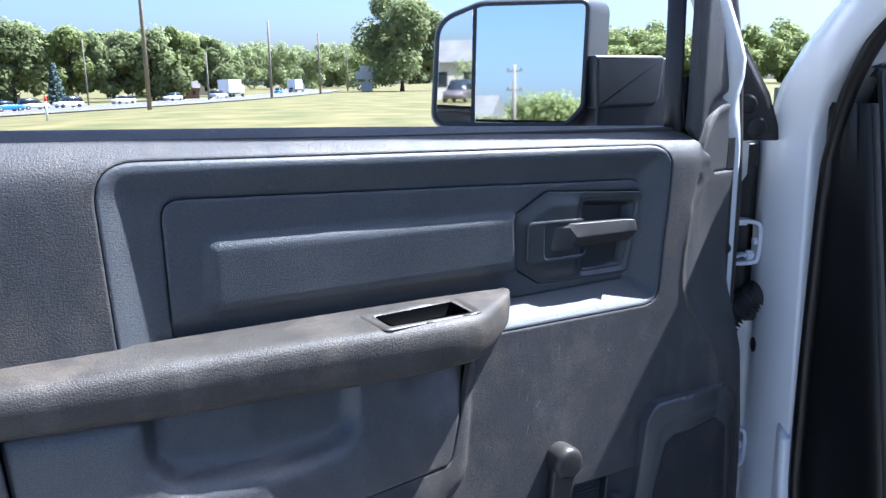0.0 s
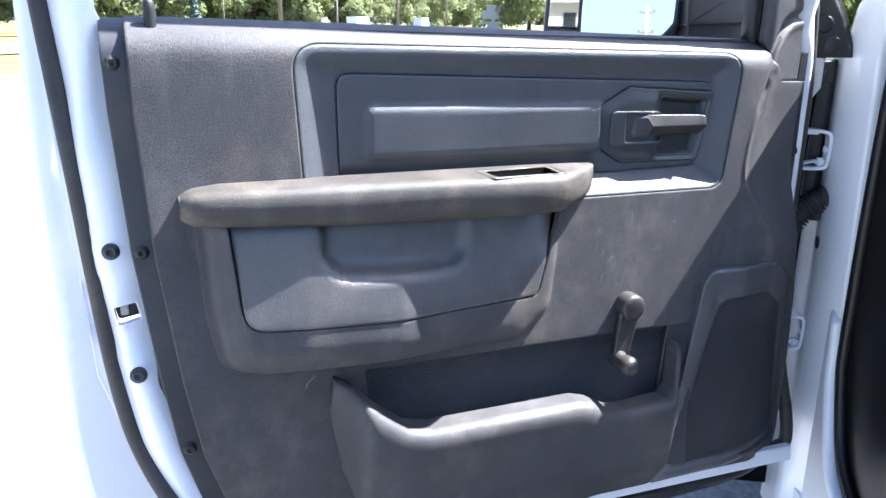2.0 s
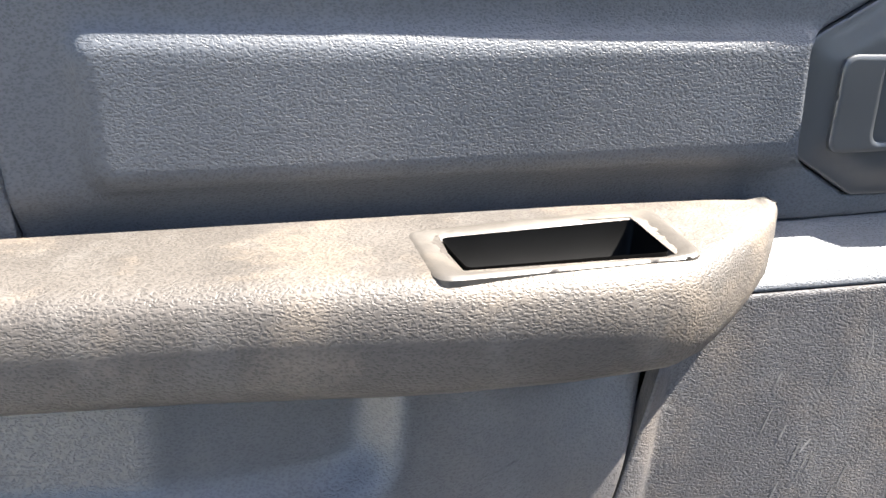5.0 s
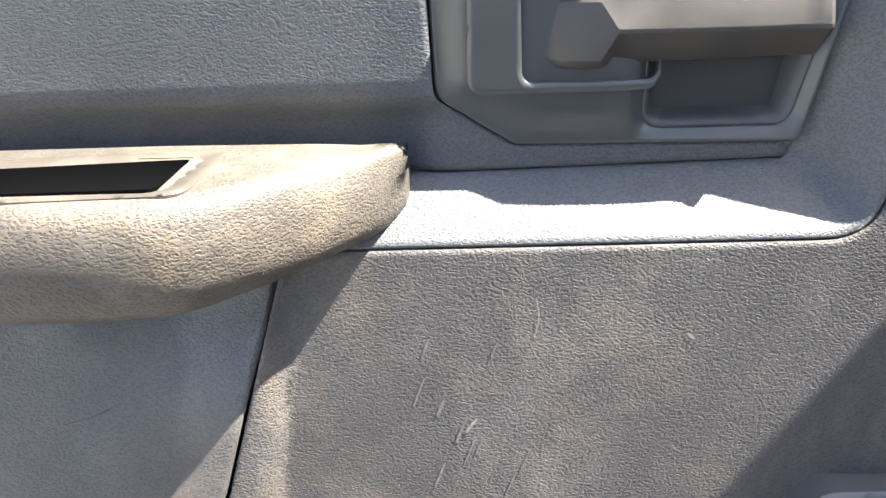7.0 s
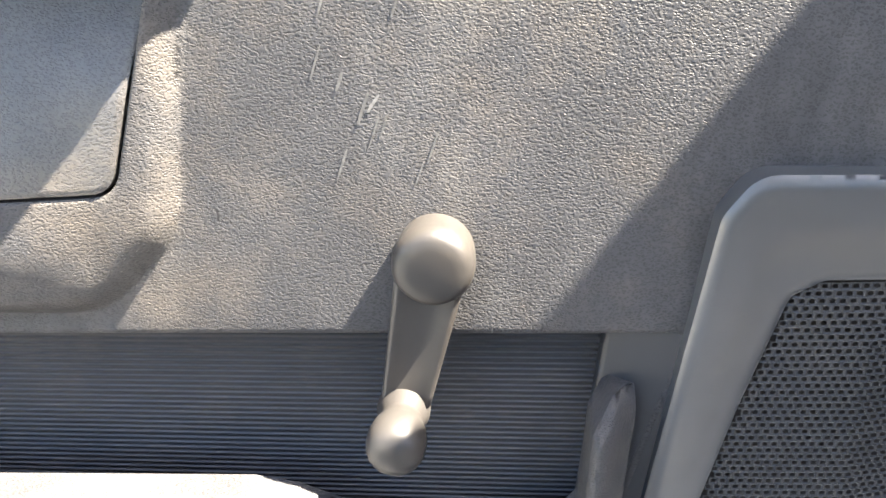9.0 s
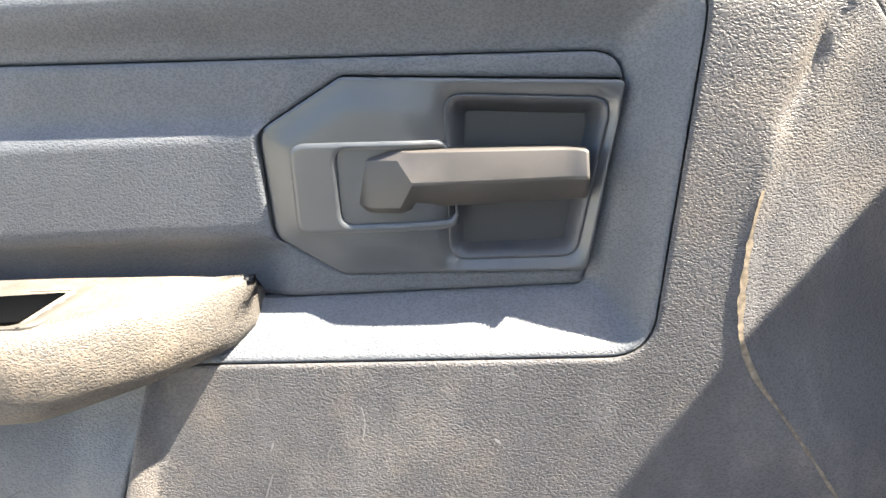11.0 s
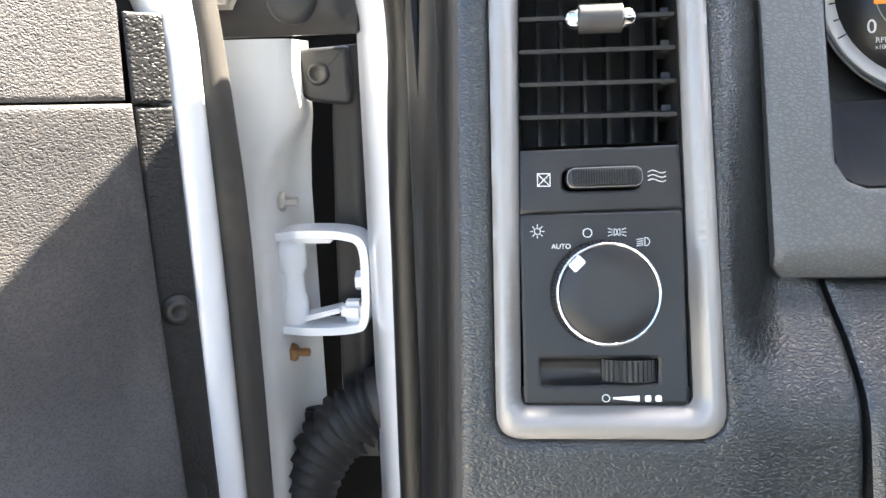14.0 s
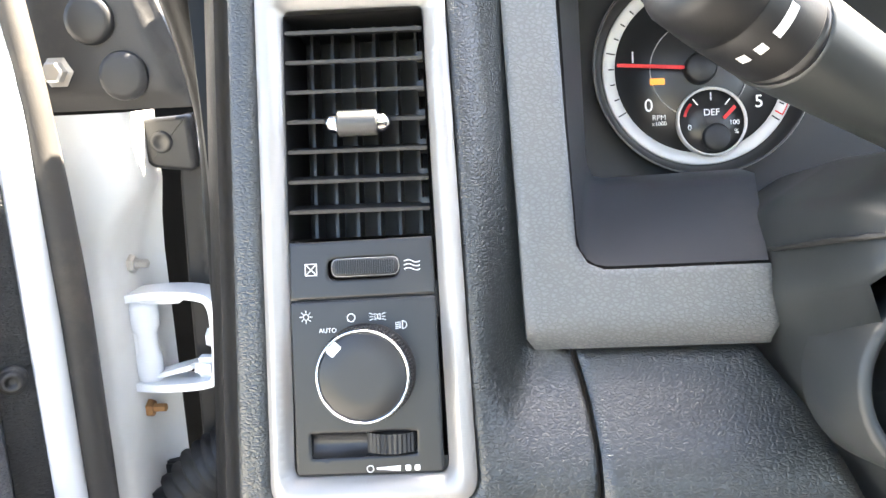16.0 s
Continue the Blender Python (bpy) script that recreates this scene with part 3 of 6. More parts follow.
# armrest
armrest = thing("armrest", DOOR, "grained grey plastic armrest with a pull cup", "armrest")
arm_u = sorted([-0.552, -0.55, -0.545, -0.535, -0.52, -0.50, -0.45, -0.40, -0.35, -0.30, -0.25, -0.20, -0.16, -0.130, -0.10, -0.075, -0.05, -0.0285, -0.015, -0.003, 0.01, 0.022, 0.034, 0.044, 0.053, 0.061, 0.066, 0.070, 0.072])
verts, faces, M = [], [], 0
for u in arm_u:
    F = line(u, (-0.552, 0.075), (-0.55, 0.085), (-0.545, 0.094), (-0.535, 0.101), (-0.52, 0.106), (-0.45, 0.111), (-0.25, 0.118), (-0.13, 0.128), (-0.07, 0.130), (-0.027, 0.1268), (-0.015, 0.121), (0.0, 0.111), (0.022, 0.091), (0.044, 0.070), (0.053, 0.061), (0.061, 0.050), (0.066, 0.042), (0.070, 0.034), (0.072, 0.024))
    vt = line(u, (-0.552, 1.332), (-0.54, 1.341), (-0.5, 1.346), (-0.05, 1.3465), (0.03, 1.3455), (0.062, 1.3435), (0.072, 1.341))
    vb = line(u, (-0.552, 1.304), (-0.535, 1.297), (-0.35, 1.288), (-0.15, 1.2845), (-0.03, 1.287), (0.03, 1.294), (0.06, 1.302), (0.072, 1.312))
    k = max(0.05, min(1.0, (F - 0.022) / 0.09))
    b1, b2 = line(F, (0.02, 0.02), (0.118, 0.0906), (0.1265, 0.111), (0.14, 0.111)), min(0.058, 0.02 + (F - 0.02) * 0.35)
    sec = [(vb + 0.002, 0.012), (vb, F - 0.03 * k), (vb + 0.003, F - 0.014 * k), (vb + 0.010, F - 0.005 * k), (vb + 0.02, F - 0.001), (vb + 0.6 * (vt - vb), F), (vt - 0.010 * k, F - 0.0015 * k), (vt - 0.0045 * k, F - 0.005 * k), (vt - 0.0012 * k, F - 0.010 * k), (vt, max(F - 0.017 * k, b1)), (vt, b1), (vt + 0.0005, b2), (vt, 0.034), (vt - 0.004, 0.026), (vt - 0.012, 0.012)]
    M = len(sec)
    verts += [(u, a, b) for a, b in sec]
for i in range(len(arm_u) - 1):
    for k in range(M - 1):
        if k == 10 and -0.131 < arm_u[i] and arm_u[i + 1] < -0.028:
            continue
        faces.append((i * M + k, i * M + k + 1, (i + 1) * M + k + 1, (i + 1) * M + k))
faces += [tuple(range(M)), tuple(range((len(arm_u) - 1) * M, len(arm_u) * M))]
link_mesh("body", verts, faces, LEATHER_ARM, armrest)
cup = new("pull_cup")
cup.parent = armrest
cup.matrix_basis = Matrix(((1, 0, 0, 0), (0, 0, 1, 1.3468), (0, -1, 0, 0), (0, 0, 0, 1)))
outer = ccw(rounded([(-0.1455, -0.060), (-0.012, -0.0435), (-0.0160, -0.1145), (-0.1405, -0.1215)], [0.008, 0.010, 0.012, 0.010], 5))
hole = ccw(rounded([(-0.130, -0.0705), (-0.0280, -0.0610), (-0.0300, -0.1065), (-0.1250, -0.1090)], 0.004, 4))
sheet("cup_rim", outer, lambda x, y: 0.0006 + 0 * x + 0.0010 * ease(border_distance(np.stack([x, y], 1), outer), 0.001, 0.008) * (1 - ease(x, -0.035, -0.015)) - 0.0036 * ease(border_distance(np.stack([x, y], 1), hole), -0.008, 0.0), CUP_RIM, cup, "smooth rim with a soft step", holes=[hole], step=0.006, edge=0.003, lip=0.0014, skirt=0.005)
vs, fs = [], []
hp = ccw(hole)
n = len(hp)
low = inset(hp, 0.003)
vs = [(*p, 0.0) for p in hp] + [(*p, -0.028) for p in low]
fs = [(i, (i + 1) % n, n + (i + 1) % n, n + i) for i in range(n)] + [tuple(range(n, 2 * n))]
# The well's walls are coloured near-black to stand for the shade inside.
link_mesh("cup_well", vs, fs, LINING, cup, "deep well with its shade put into the black colour")

# pull panel under the armrest
SCOOP = ccw(rounded([(-0.378, 1.36), (-0.375, 1.245), (-0.350, 1.221), (-0.28, 1.217), (-0.19, 1.211), (-0.160, 1.225), (-0.145, 1.36)], 0.025))
def pull(u, v):
    p = np.stack([u, v], 1)
    w = trim(u, v) + 0.001
    return w - line(u, (-0.4, 0.030), (-0.26, 0.026), (-0.15, 0.016)) * ease(border_distance(p, SCOOP), -0.008, 0.014) - 0.022 * ease(v, 1.19, 1.28) * ease(u, -0.11, -0.01) - 0.016 * np.clip((v - 1.165) / 0.13, 0, 1) * ease(-u, -0.005, 0.10)
sheet("pull_panel", inset(ccw(PULL), 0.0012), pull, RUBBED, door, "grained panel with a hand scoop", step=0.008, lip=0.0015)

# map pocket
sheet("pocket_side", [(0.192, 0.80), (0.262, 0.80), (0.268, 1.064), (0.2245, 1.064)], lambda u, v: 0.0445 - 0.1 * (v - 1.06) + 0.3 * (u - 0.195), SMOOTH, door, "smooth side wall inside the pocket", step=0.02)
sheet("pocket_back", [(-0.33, 0.80), (0.28, 0.80), (0.28, 1.08), (-0.33, 1.08)], lambda u, v: 0.040 + 0 * u - 0.1 * (v - 1.06), RIBBED, door, "finely ribbed pocket back", step=0.02)
TOP_EDGE = [(-0.362, 1.058), (-0.338, 1.046), (-0.300, 1.010), (-0.262, 0.981), (-0.225, 0.972), (0.02, 0.977), (0.045, 0.971), (0.09, 0.944), (0.115, 0.940), (0.195, 0.948), (0.209, 0.965), (0.2135, 1.02), (0.226, 1.031), (0.240, 1.028)]
POCKET = [(-0.30, 0.762), (0.200, 0.762), (0.2135, 0.84), (0.231, 0.94)] + TOP_EDGE[::-1] + [(-0.368, 1.0), (-0.352, 0.90)]
def pocket_front(u, v):
    p = np.stack([u, v], 1)
    top = np.full(len(u), 1e9)
    for a, b in zip(TOP_EDGE, TOP_EDGE[1:]):
        a, b = np.array(a), np.array(b)
        t = np.clip(((p - a) @ (b - a)) / ((b - a) @ (b - a)), 0, 1)
        top = np.minimum(top, np.linalg.norm(p - a - t[:, None] * (b - a), axis=1))
    w = 0.134 - 0.010 * ease(u, 0.02, 0.11)
    w = w - 0.058 * (1 - ease(u, -0.372, -0.315)) - 0.045 * (1 - ease(-u, -0.242, -0.205))
    w = w - 0.017 * (1 - np.sqrt(np.clip(1 - (1 - np.clip(top / 0.017, 0, 1)) ** 2, 0, 1)))
    w = w - 0.13 * np.clip(top - 0.03, 0, 1)
    return w - 0.035 * (1 - ease(v, 0.74, 0.84))
sheet("map_pocket", POCKET, pocket_front, LEATHER, door, "moulded map pocket with a stepped lip", step=0.008, lip=0.002, skirt=0.03)

# loudspeaker
speaker = thing("door_speaker", DOOR, "door loudspeaker behind a perforated dark grille", "loudspeaker")
GRILLE = ccw(rounded([(0.241, 0.79), (0.295, 1.02), (0.314, 1.088), (0.330, 1.097), (0.43, 1.097), (0.484, 1.059), (0.511, 0.81), (0.50, 0.79)], 0.01))
STEP = ccw(rounded([(0.222, 0.775), (0.277, 1.0), (0.301, 1.111), (0.314, 1.118), (0.45, 1.117), (0.50, 1.075), (0.518, 0.80), (0.506, 0.775)], 0.012))
def speaker_face(u, v):
    d = border_distance(np.stack([u, v], 1), STEP)
    return line(u, (0.2, 0.080), (0.36, 0.075), (0.43, 0.060), (0.52, 0.020)) - 0.003 * ease(d, -0.002, 0.002)
sheet("speaker_bezel", BEZEL, speaker_face, SATIN, speaker, holes=[GRILLE], step=0.008, lip=0.003, skirt=0.03)
verts, faces = [], []
px, py = 0.0052, 0.0043
for j in range(int(0.31 / py)):
    for i in range(int(0.30 / px)):
        x, y = 0.235 + (i + 0.5 * (j % 2)) * px, 0.788 + j * py
        if border_distance(np.array([[x, y]]), GRILLE)[0] < 0.001:
            continue
        z = float(speaker_face(np.array([x]), np.array([y]))[0]) - 0.003
        b = len(verts)
        hx, hy = px / 2, py / 2
        verts += [(x - hx, y - hy, z), (x + hx, y - hy, z), (x + hx, y + hy, z), (x - hx, y + hy, z)]
        verts += [(x + 0.0016 * math.cos(t), y + 0.0014 * math.sin(t), z - 0.0004) for t in (-2.36, -1.57, -0.78, 0, 0.78, 1.57, 2.36, 3.14)]
        for q, (a, c) in enumerate([(0, 1), (1, 2), (2, 3), (3, 0)]):
            h = b + 4
            faces += [(b + a, b + c, h + (2 * q + 2) % 8, h + (2 * q + 1) % 8), (b + a, h + (2 * q + 1) % 8, h + 2 * q)]
link_mesh("grille", verts, faces, SMOOTH, speaker, "perforated dark grille", smooth=False)
sheet("speaker_cavity", inset(GRILLE, -0.004), lambda u, v: speaker_face(u, v) - 0.010, BLACK, speaker, step=0.03)

# window crank
crank = thing("window_crank", DOOR, "dull grey plastic window crank hanging down", "window crank")
turned("hub", [(0.020, 0.055), (0.0215, 0.070), (0.0220, 0.079), (0.0214, 0.0845), (0.0195, 0.0885), (0.0165, 0.0905), (0.011, 0.0914), (0.001, 0.0918)], SMOOTH_LIGHT, crank, m=Matrix.Translation((0.131, 1.111, 0)), n=32)
rings = []
for t in np.linspace(0, 1, 12):
    x, y = 0.131 - 0.019 * t, 1.111 - 0.086 * t
    r = 0.0205 - 0.006 * t
    zc = 0.078 + 0.006 * t
    rings.append([(x + a * r, y + 0.22 * a * r, zc + b) for a, b in ((-1, -0.007), (-1, 0.002), (-0.93, 0.0045), (-0.8, 0.005), (-0.6, 0.0035), (0.6, 0.0035), (0.8, 0.005), (0.93, 0.0045), (1, 0.002), (1, -0.007))])
loft("arm", rings, SMOOTH_LIGHT, crank, "dished crank arm")
turned("knob", [(0.0145, 0.072), (0.0150, 0.086), (0.0118, 0.094), (0.0118, 0.098), (0.0145, 0.104), (0.0160, 0.112), (0.0157, 0.118), (0.0140, 0.1235), (0.0105, 0.127), (0.006, 0.1288), (0.001, 0.1293)], SMOOTH_LIGHT, crank, "round turning knob", m=Matrix.Translation((0.111, 1.024, 0)), n=32)

# trim edge strips and their bolts
strip_l = [(-0.630, 1.556), (-0.628, 1.44), (-0.617, 1.256), (-0.598, 1.09), (-0.580, 0.967), (-0.55, 0.86), (-0.51, 0.78), (-0.48, 0.75)]
strip_r = [(-0.598, 1.556), (-0.597, 1.44), (-0.587, 1.25), (-0.567, 1.08), (-0.547, 0.96), (-0.514, 0.86), (-0.469, 0.785), (-0.44, 0.755)]
def strip_height(u, v):
    return trim(u, v, False) - 0.019 - 0.006 * ease(v, 1.5, 1.56)
sheet("edge_strip", strip_l + strip_r[::-1], strip_height, SMOOTH, door, "smooth trim flange", step=0.01, lip=0.001)
sheet("edge_strip", [(0.5095, 0.80), (0.535, 0.80), (0.533, 1.2), (0.531, 1.4555), (0.5095, 1.4565)], lambda u, v: -0.024 + 0 * u - 0.2 * (u - 0.51), DARK_GRAIN, door, step=0.01, lip=0.001)
sheet("edge_strip", [(0.5085, 1.4585), (0.5305, 1.4575), (0.5300, 1.508), (0.5090, 1.509)], lambda u, v: -0.0235 + 0 * u - 0.2 * (u - 0.51), DARK_GRAIN, door, step=0.01, lip=0.001)


def bolt(x, y, z, r, mat, parent):
    m = Matrix.Translation((x, y, z))
    ob = turned("bolt", [(r * 1.25, -0.004), (r * 1.3, 0.0005), (r * 1.1, 0.0012), (r, 0.0015), (r * 0.95, 0.0045), (r * 0.75, 0.0055), (r * 0.5, 0.0055), (r * 0.42, 0.002), (r * 0.1, 0.002)], mat, parent, m=m, n=16)
    return ob


for x, y in ((-0.6165, 1.501), (-0.604, 1.257), (-0.566, 0.967)):
    bolt(x, y, float(strip_height(np.array([x]), np.array([y]))[0]) + 0.001, 0.0075, RUBBER, door)
bolt(0.520, 1.333, -0.024, 0.0075, RUBBER, door)

# sail trim above the hinge end, window guide, belt seal
SAIL = [(0.391, 1.5285), (0.4400, 1.4645), (0.446, 1.4625), (0.505, 1.4605), (0.5065, 1.512), (0.4995, 1.56), (0.489, 1.60), (0.462, 1.665), (0.43, 1.72), (0.405, 1.80), (0.394, 1.80), (0.3925, 1.56)]
def sail(u, v):
    arc_v = line(u, (0.400, 1.478), (0.410, 1.499), (0.422, 1.524), (0.435, 1.545), (0.450, 1.559), (0.469, 1.567), (0.50, 1.570))
    slope = line(u, (0.40, 0.45), (0.435, 0.55), (0.46, 0.9), (0.5, 1.0))
    off = (v - arc_v) * slope
    groove = 0.013 * np.exp(-(off / 0.0065) ** 2) - 0.0025 * np.exp(-((off + 0.013) / 0.006) ** 2)
    return line(u, (0.38, 0.012), (0.41, 0.016), (0.45, 0.002), (0.51, -0.022)) + 0.012 * (v - 1.5) - groove
sheet("sail_trim", SAIL, sail, LEATHER, door, "grained corner trim at the window front", step=0.005, lip=0.0015)
tube("window_guide", [(0.387, 1.50, -0.016), (0.384, 1.56, -0.018), (0.388, 1.82, -0.025)], 0.010, RUBBER, door, "black rubber glass channel", squash=1.6)
tube("window_frame", curve([(0.43, 1.738, -0.012), (0.36, 1.80, -0.012), (0.18, 1.915, -0.014), (-0.05, 2.015, -0.016), (-0.30, 2.05, -0.02), (-0.55, 2.05, -0.03), (-0.64, 2.02, -0.035), (-0.672, 1.92, -0.04), (-0.676, 1.84, -0.045)], 6), 0.030, PAINT, door, "white painted upper window frame of the door", n=14)
tube("belt_seal", [(-0.598, 1.550, -0.03), (-0.1, 1.537, -0.03), (0.39, 1.524, -0.03)], 0.006, RUBBER, door)
turned("lock_knob", [(0.0075, 1.53), (0.0075, 1.566), (0.0068, 1.575), (0.004, 1.579), (0.001, 1.58)], BLACK, door, m=Matrix.Translation((-0.567, 0, 0.002)) @ Matrix.Rotation(-math.pi / 2, 4, "X"), n=16)

# painted shell: latch side
def jamb(u, v):
    lo = np.interp(v, [q[1] for q in strip_l[::-1]], [q[0] for q in strip_l[::-1]])
    d = lo - u
    return 0.006 + 0.1 * (1.25 - v) + 0.008 * ease(d, -0.01, 0.02) - 0.055 * ease(d, 0.028, 0.075) - 0.012 * ease(v, 1.36, 1.48) + 0.007 * np.exp(-((d - 0.030 - 0.018 * np.sin((v - 1.1) * 9)) / 0.012) ** 2) - 0.006 * ease(-np.hypot(u + 0.632, v - 1.168), -0.07, -0.05)
JAMB = [(-0.715, 1.85), (-0.712, 1.55), (-0.70, 1.344), (-0.682, 1.065), (-0.62, 0.87), (-0.54, 0.75), (-0.50, 0.735), (0.54, 0.735), (0.54, 0.765), (-0.44, 0.765), (-0.55, 0.96), (-0.60, 1.3), (-0.605, 1.50), (-0.632, 1.565), (-0.65, 1.85)]
LATCH = rounded([(-0.648, 1.178), (-0.619, 1.182), (-0.614, 1.158), (-0.643, 1.153)], 0.003)
sheet("door_shell", JAMB, jamb, PAINT, door, "white painted door jamb", holes=[LATCH], step=0.012)
latch = plate("latch", inset(ccw(LATCH), -0.002), -0.03, -0.012, BLACK, door, "black door latch in its slot")
box("latch_claw", (-0.64, 1.162, -0.014), (-0.630, 1.174, 0.004), STEEL, latch, bevel=0.001)
for x, y in ((-0.643, 1.257), (-0.624, 1.085)):
    bolt(x, y, float(jamb(np.array([x]), np.array([y]))[0]) + 0.001, 0.009, SMOOTH, door)
seal = [(-0.712, 1.85), (-0.711, 1.7), (-0.702, 1.575), (-0.678, 1.344), (-0.668, 1.2), (-0.655, 1.065), (-0.635, 0.965), (-0.594, 0.879), (-0.54, 0.80), (-0.48, 0.752), (-0.40, 0.732), (0.0, 0.728), (0.45, 0.730), (0.53, 0.745), (0.553, 0.79)]
seal3 = [(a, b, float(jamb(np.array([max(a, -0.70)]), np.array([b]))[0]) + 0.006 if i < 9 else 0.032 - 0.06 * max(0, a - 0.4)) for i, (a, b) in enumerate(seal)]
tube("door_seal", curve(seal3 + [(0.558, 1.0, -0.047), (0.560, 1.3, -0.052), (0.558, 1.42, -0.05), (0.548, 1.56, -0.05), (0.53, 1.68, -0.05), (0.49, 1.82, -0.05)], 6), 0.0125, DUSTY_RUBBER, door, "thick dusty rubber door seal", n=12)
SKIN = [(-0.735, 1.85), (-0.735, 1.337), (-0.731, 1.148), (-0.728, 0.97), (-0.718, 0.86), (-0.69, 0.74), (-0.64, 0.66), (0.56, 0.66), (0.56, 0.74), (-0.45, 0.74), (-0.62, 0.9), (-0.66, 1.1), (-0.68, 1.85)]
sheet("outer_skin", SKIN, lambda u, v: -0.057 - 0.115 * np.maximum(v - 1.27, 0) - 0.012 * ease(-u, 0.722, 0.736), PAINT, door, "white painted outer skin", step=0.015, lip=0.004, skirt=0.01)
tube("bottom_seal", curve([(-0.50, 0.716, 0.035), (0.0, 0.712, 0.045), (0.40, 0.716, 0.038), (0.53, 0.735, 0.01)], 6), 0.012, RUBBER, door, "black rubber strip under the door")
# painted shell: hinge side
rings = []
for v in np.linspace(0.74, 1.82, 40):
    k = line(v, (0.74, 0.02), (0.82, 0.0), (1.5, 0.0), (1.56, 0.004), (1.60, 0.014), (1.66, 0.040), (1.72, 0.074), (1.82, 0.130))
    wide, lift = 0.022 * ease(v, 1.505, 1.53), 0.028 * ease(v, 1.575, 1.62)
    rings.append([(a - k - wide * g, v, b + lift * h) for a, b, g, h in ((0.524, -0.044, 1, 0), (0.533, -0.030, 1.2, 0.6), (0.540, -0.028, 0.6, 1), (0.547, -0.032, 0.2, 0.9), (0.553, -0.044, 0, 0.4), (0.553, -0.06, 0, 0))])
loft("hinge_edge", rings, PAINT, door, "white painted hinge edge", caps=False, closed=False)
rings = []
for v in np.linspace(0.72, 1.4945, 30):
    bulge = 0.016 * ease(v, 1.40, 1.44)
    base = [in_door(x, y, v) for x, y in ((0.455, 1.205), (0.460, 1.228), (0.466, 1.238), (0.474 + bulge, 1.240), (0.479 + 1.6 * bulge, 1.250), (0.481 + 1.4 * bulge, 1.285), (0.484 + 1.2 * bulge, 1.300), (0.492 + 0.5 * bulge, 1.304), (0.499 + 0.3 * bulge, 1.306))]
    rings.append(base)
loft("hinge_face", rings, PRIMED, door, "white painted hinge pillar of the door", caps=False, closed=False)

# scuffs and scratches in the plastic
def scuff(path, width, mat=None, height=None):
    vs, fs = [], []
    for i, (x, y) in enumerate(path):
        z = float((height or trim)(np.array([x]), np.array([y]))[0]) + 0.0004
        k = width * (0.3 + 0.7 * math.sin(math.pi * (i + 0.5) / len(path)))
        vs += [(x - k, y, z), (x + k, y, z)]
    fs = [(2 * i, 2 * i + 1, 2 * i + 3, 2 * i + 2) for i in range(len(path) - 1)]
    return link_mesh("scuff", vs, fs, mat or SCUFFED, door, "pale scuff mark")


SCUFFED = material("pale_scuff", (0.16, 0.155, 0.15), 0.8, vary=0.3, vary_size=0.004)
scuff([(0.137, 1.264), (0.1385, 1.256), (0.138, 1.249), (0.136, 1.242)], 0.0004)
scuff([(0.2175, 1.2425), (0.219, 1.2405), (0.2205, 1.239)], 0.0012)
scuff([(0.0985, 1.185), (0.101, 1.189), (0.105, 1.194)], 0.0011)
scuff([(-0.386, 1.062), (-0.392, 1.056), (-0.399, 1.050), (-0.401, 1.042)], 0.0016)
scuff([(0.373, 1.408), (0.371, 1.402), (0.3715, 1.396)], 0.0004)
scuff([(0.352, 1.5125), (0.352, 1.508)], 0.0012)
scuff([(0.358, 1.5135), (0.359, 1.506)], 0.0015)
scuff([(0.0125, 1.134), (0.0130, 1.131), (0.0125, 1.128)], 0.0006, BLACK)


FAINT = material("faint_rub_mark", (0.10, 0.098, 0.094), 0.7, vary=0.35, vary_size=0.004)
marks_rng = random.Random(4)
for x, y in ((0.076, 1.232), (0.070, 1.202), (0.083, 1.196), (0.093, 1.179), (0.098, 1.167), (0.104, 1.172), (0.080, 1.150), (0.121, 1.146), (0.113, 1.231), (0.128, 1.158)):
    dx, n = 0.004 + 0.005 * marks_rng.random(), 4
    scuff([(x + dx * k / n + 0.0002 * marks_rng.random(), y + 2.6 * dx * k / n) for k in range(n)], 0.0005 + 0.0006 * marks_rng.random(), FAINT)
for path in ([(-0.364, 1.252), (-0.342, 1.247), (-0.312, 1.245)], [(-0.111, 1.211), (-0.096, 1.213), (-0.081, 1.219)], [(-0.243, 1.182), (-0.241, 1.17), (-0.239, 1.16)]):
    scuff(path, 0.0012, FAINT, lambda u, v: pull(u, v))
for path in ([(0.426, 0.981), (0.437, 0.991), (0.448, 0.999)], [(0.426, 0.819), (0.433, 0.836), (0.439, 0.870)]):
    scuff(path, 0.0006, SCUFFED, lambda u, v: speaker_face(u, v) - 0.0028)

# the crease towards the hinge, rubbed pale
random.seed(11)
path = [(0.366, 1.386), (0.3625, 1.372), (0.359, 1.352), (0.3565, 1.33), (0.3558, 1.315), (0.3565, 1.303), (0.360, 1.290), (0.367, 1.275), (0.376, 1.262), (0.387, 1.245), (0.398, 1.228), (0.410, 1.208), (0.421, 1.190), (0.430, 1.176)]
vs, fs = [], []
pts = curve(path, 5)
for i, (x, y) in enumerate(pts):
    k = (0.0012 + 0.0012 * random.random()) * (1.0 if 8 < i < 36 else 0.5)
    a = pts[min(i + 1, len(pts) - 1)] - pts[max(i - 1, 0)]
    nx, ny = -a[1] / np.linalg.norm(a), a[0] / np.linalg.norm(a)
    for q in (-k, k):
        X, Y = x + 0.002 + nx * q, y + ny * q
        vs.append((X, Y, float(trim(np.array([X]), np.array([Y]))[0]) + 0.0005))
fs = [(2 * i, 2 * i + 1, 2 * i + 3, 2 * i + 2) for i in range(len(pts) - 1)]
link_mesh("worn_edge", vs, fs, WORN, door, "pale rubbed edge of the crease")

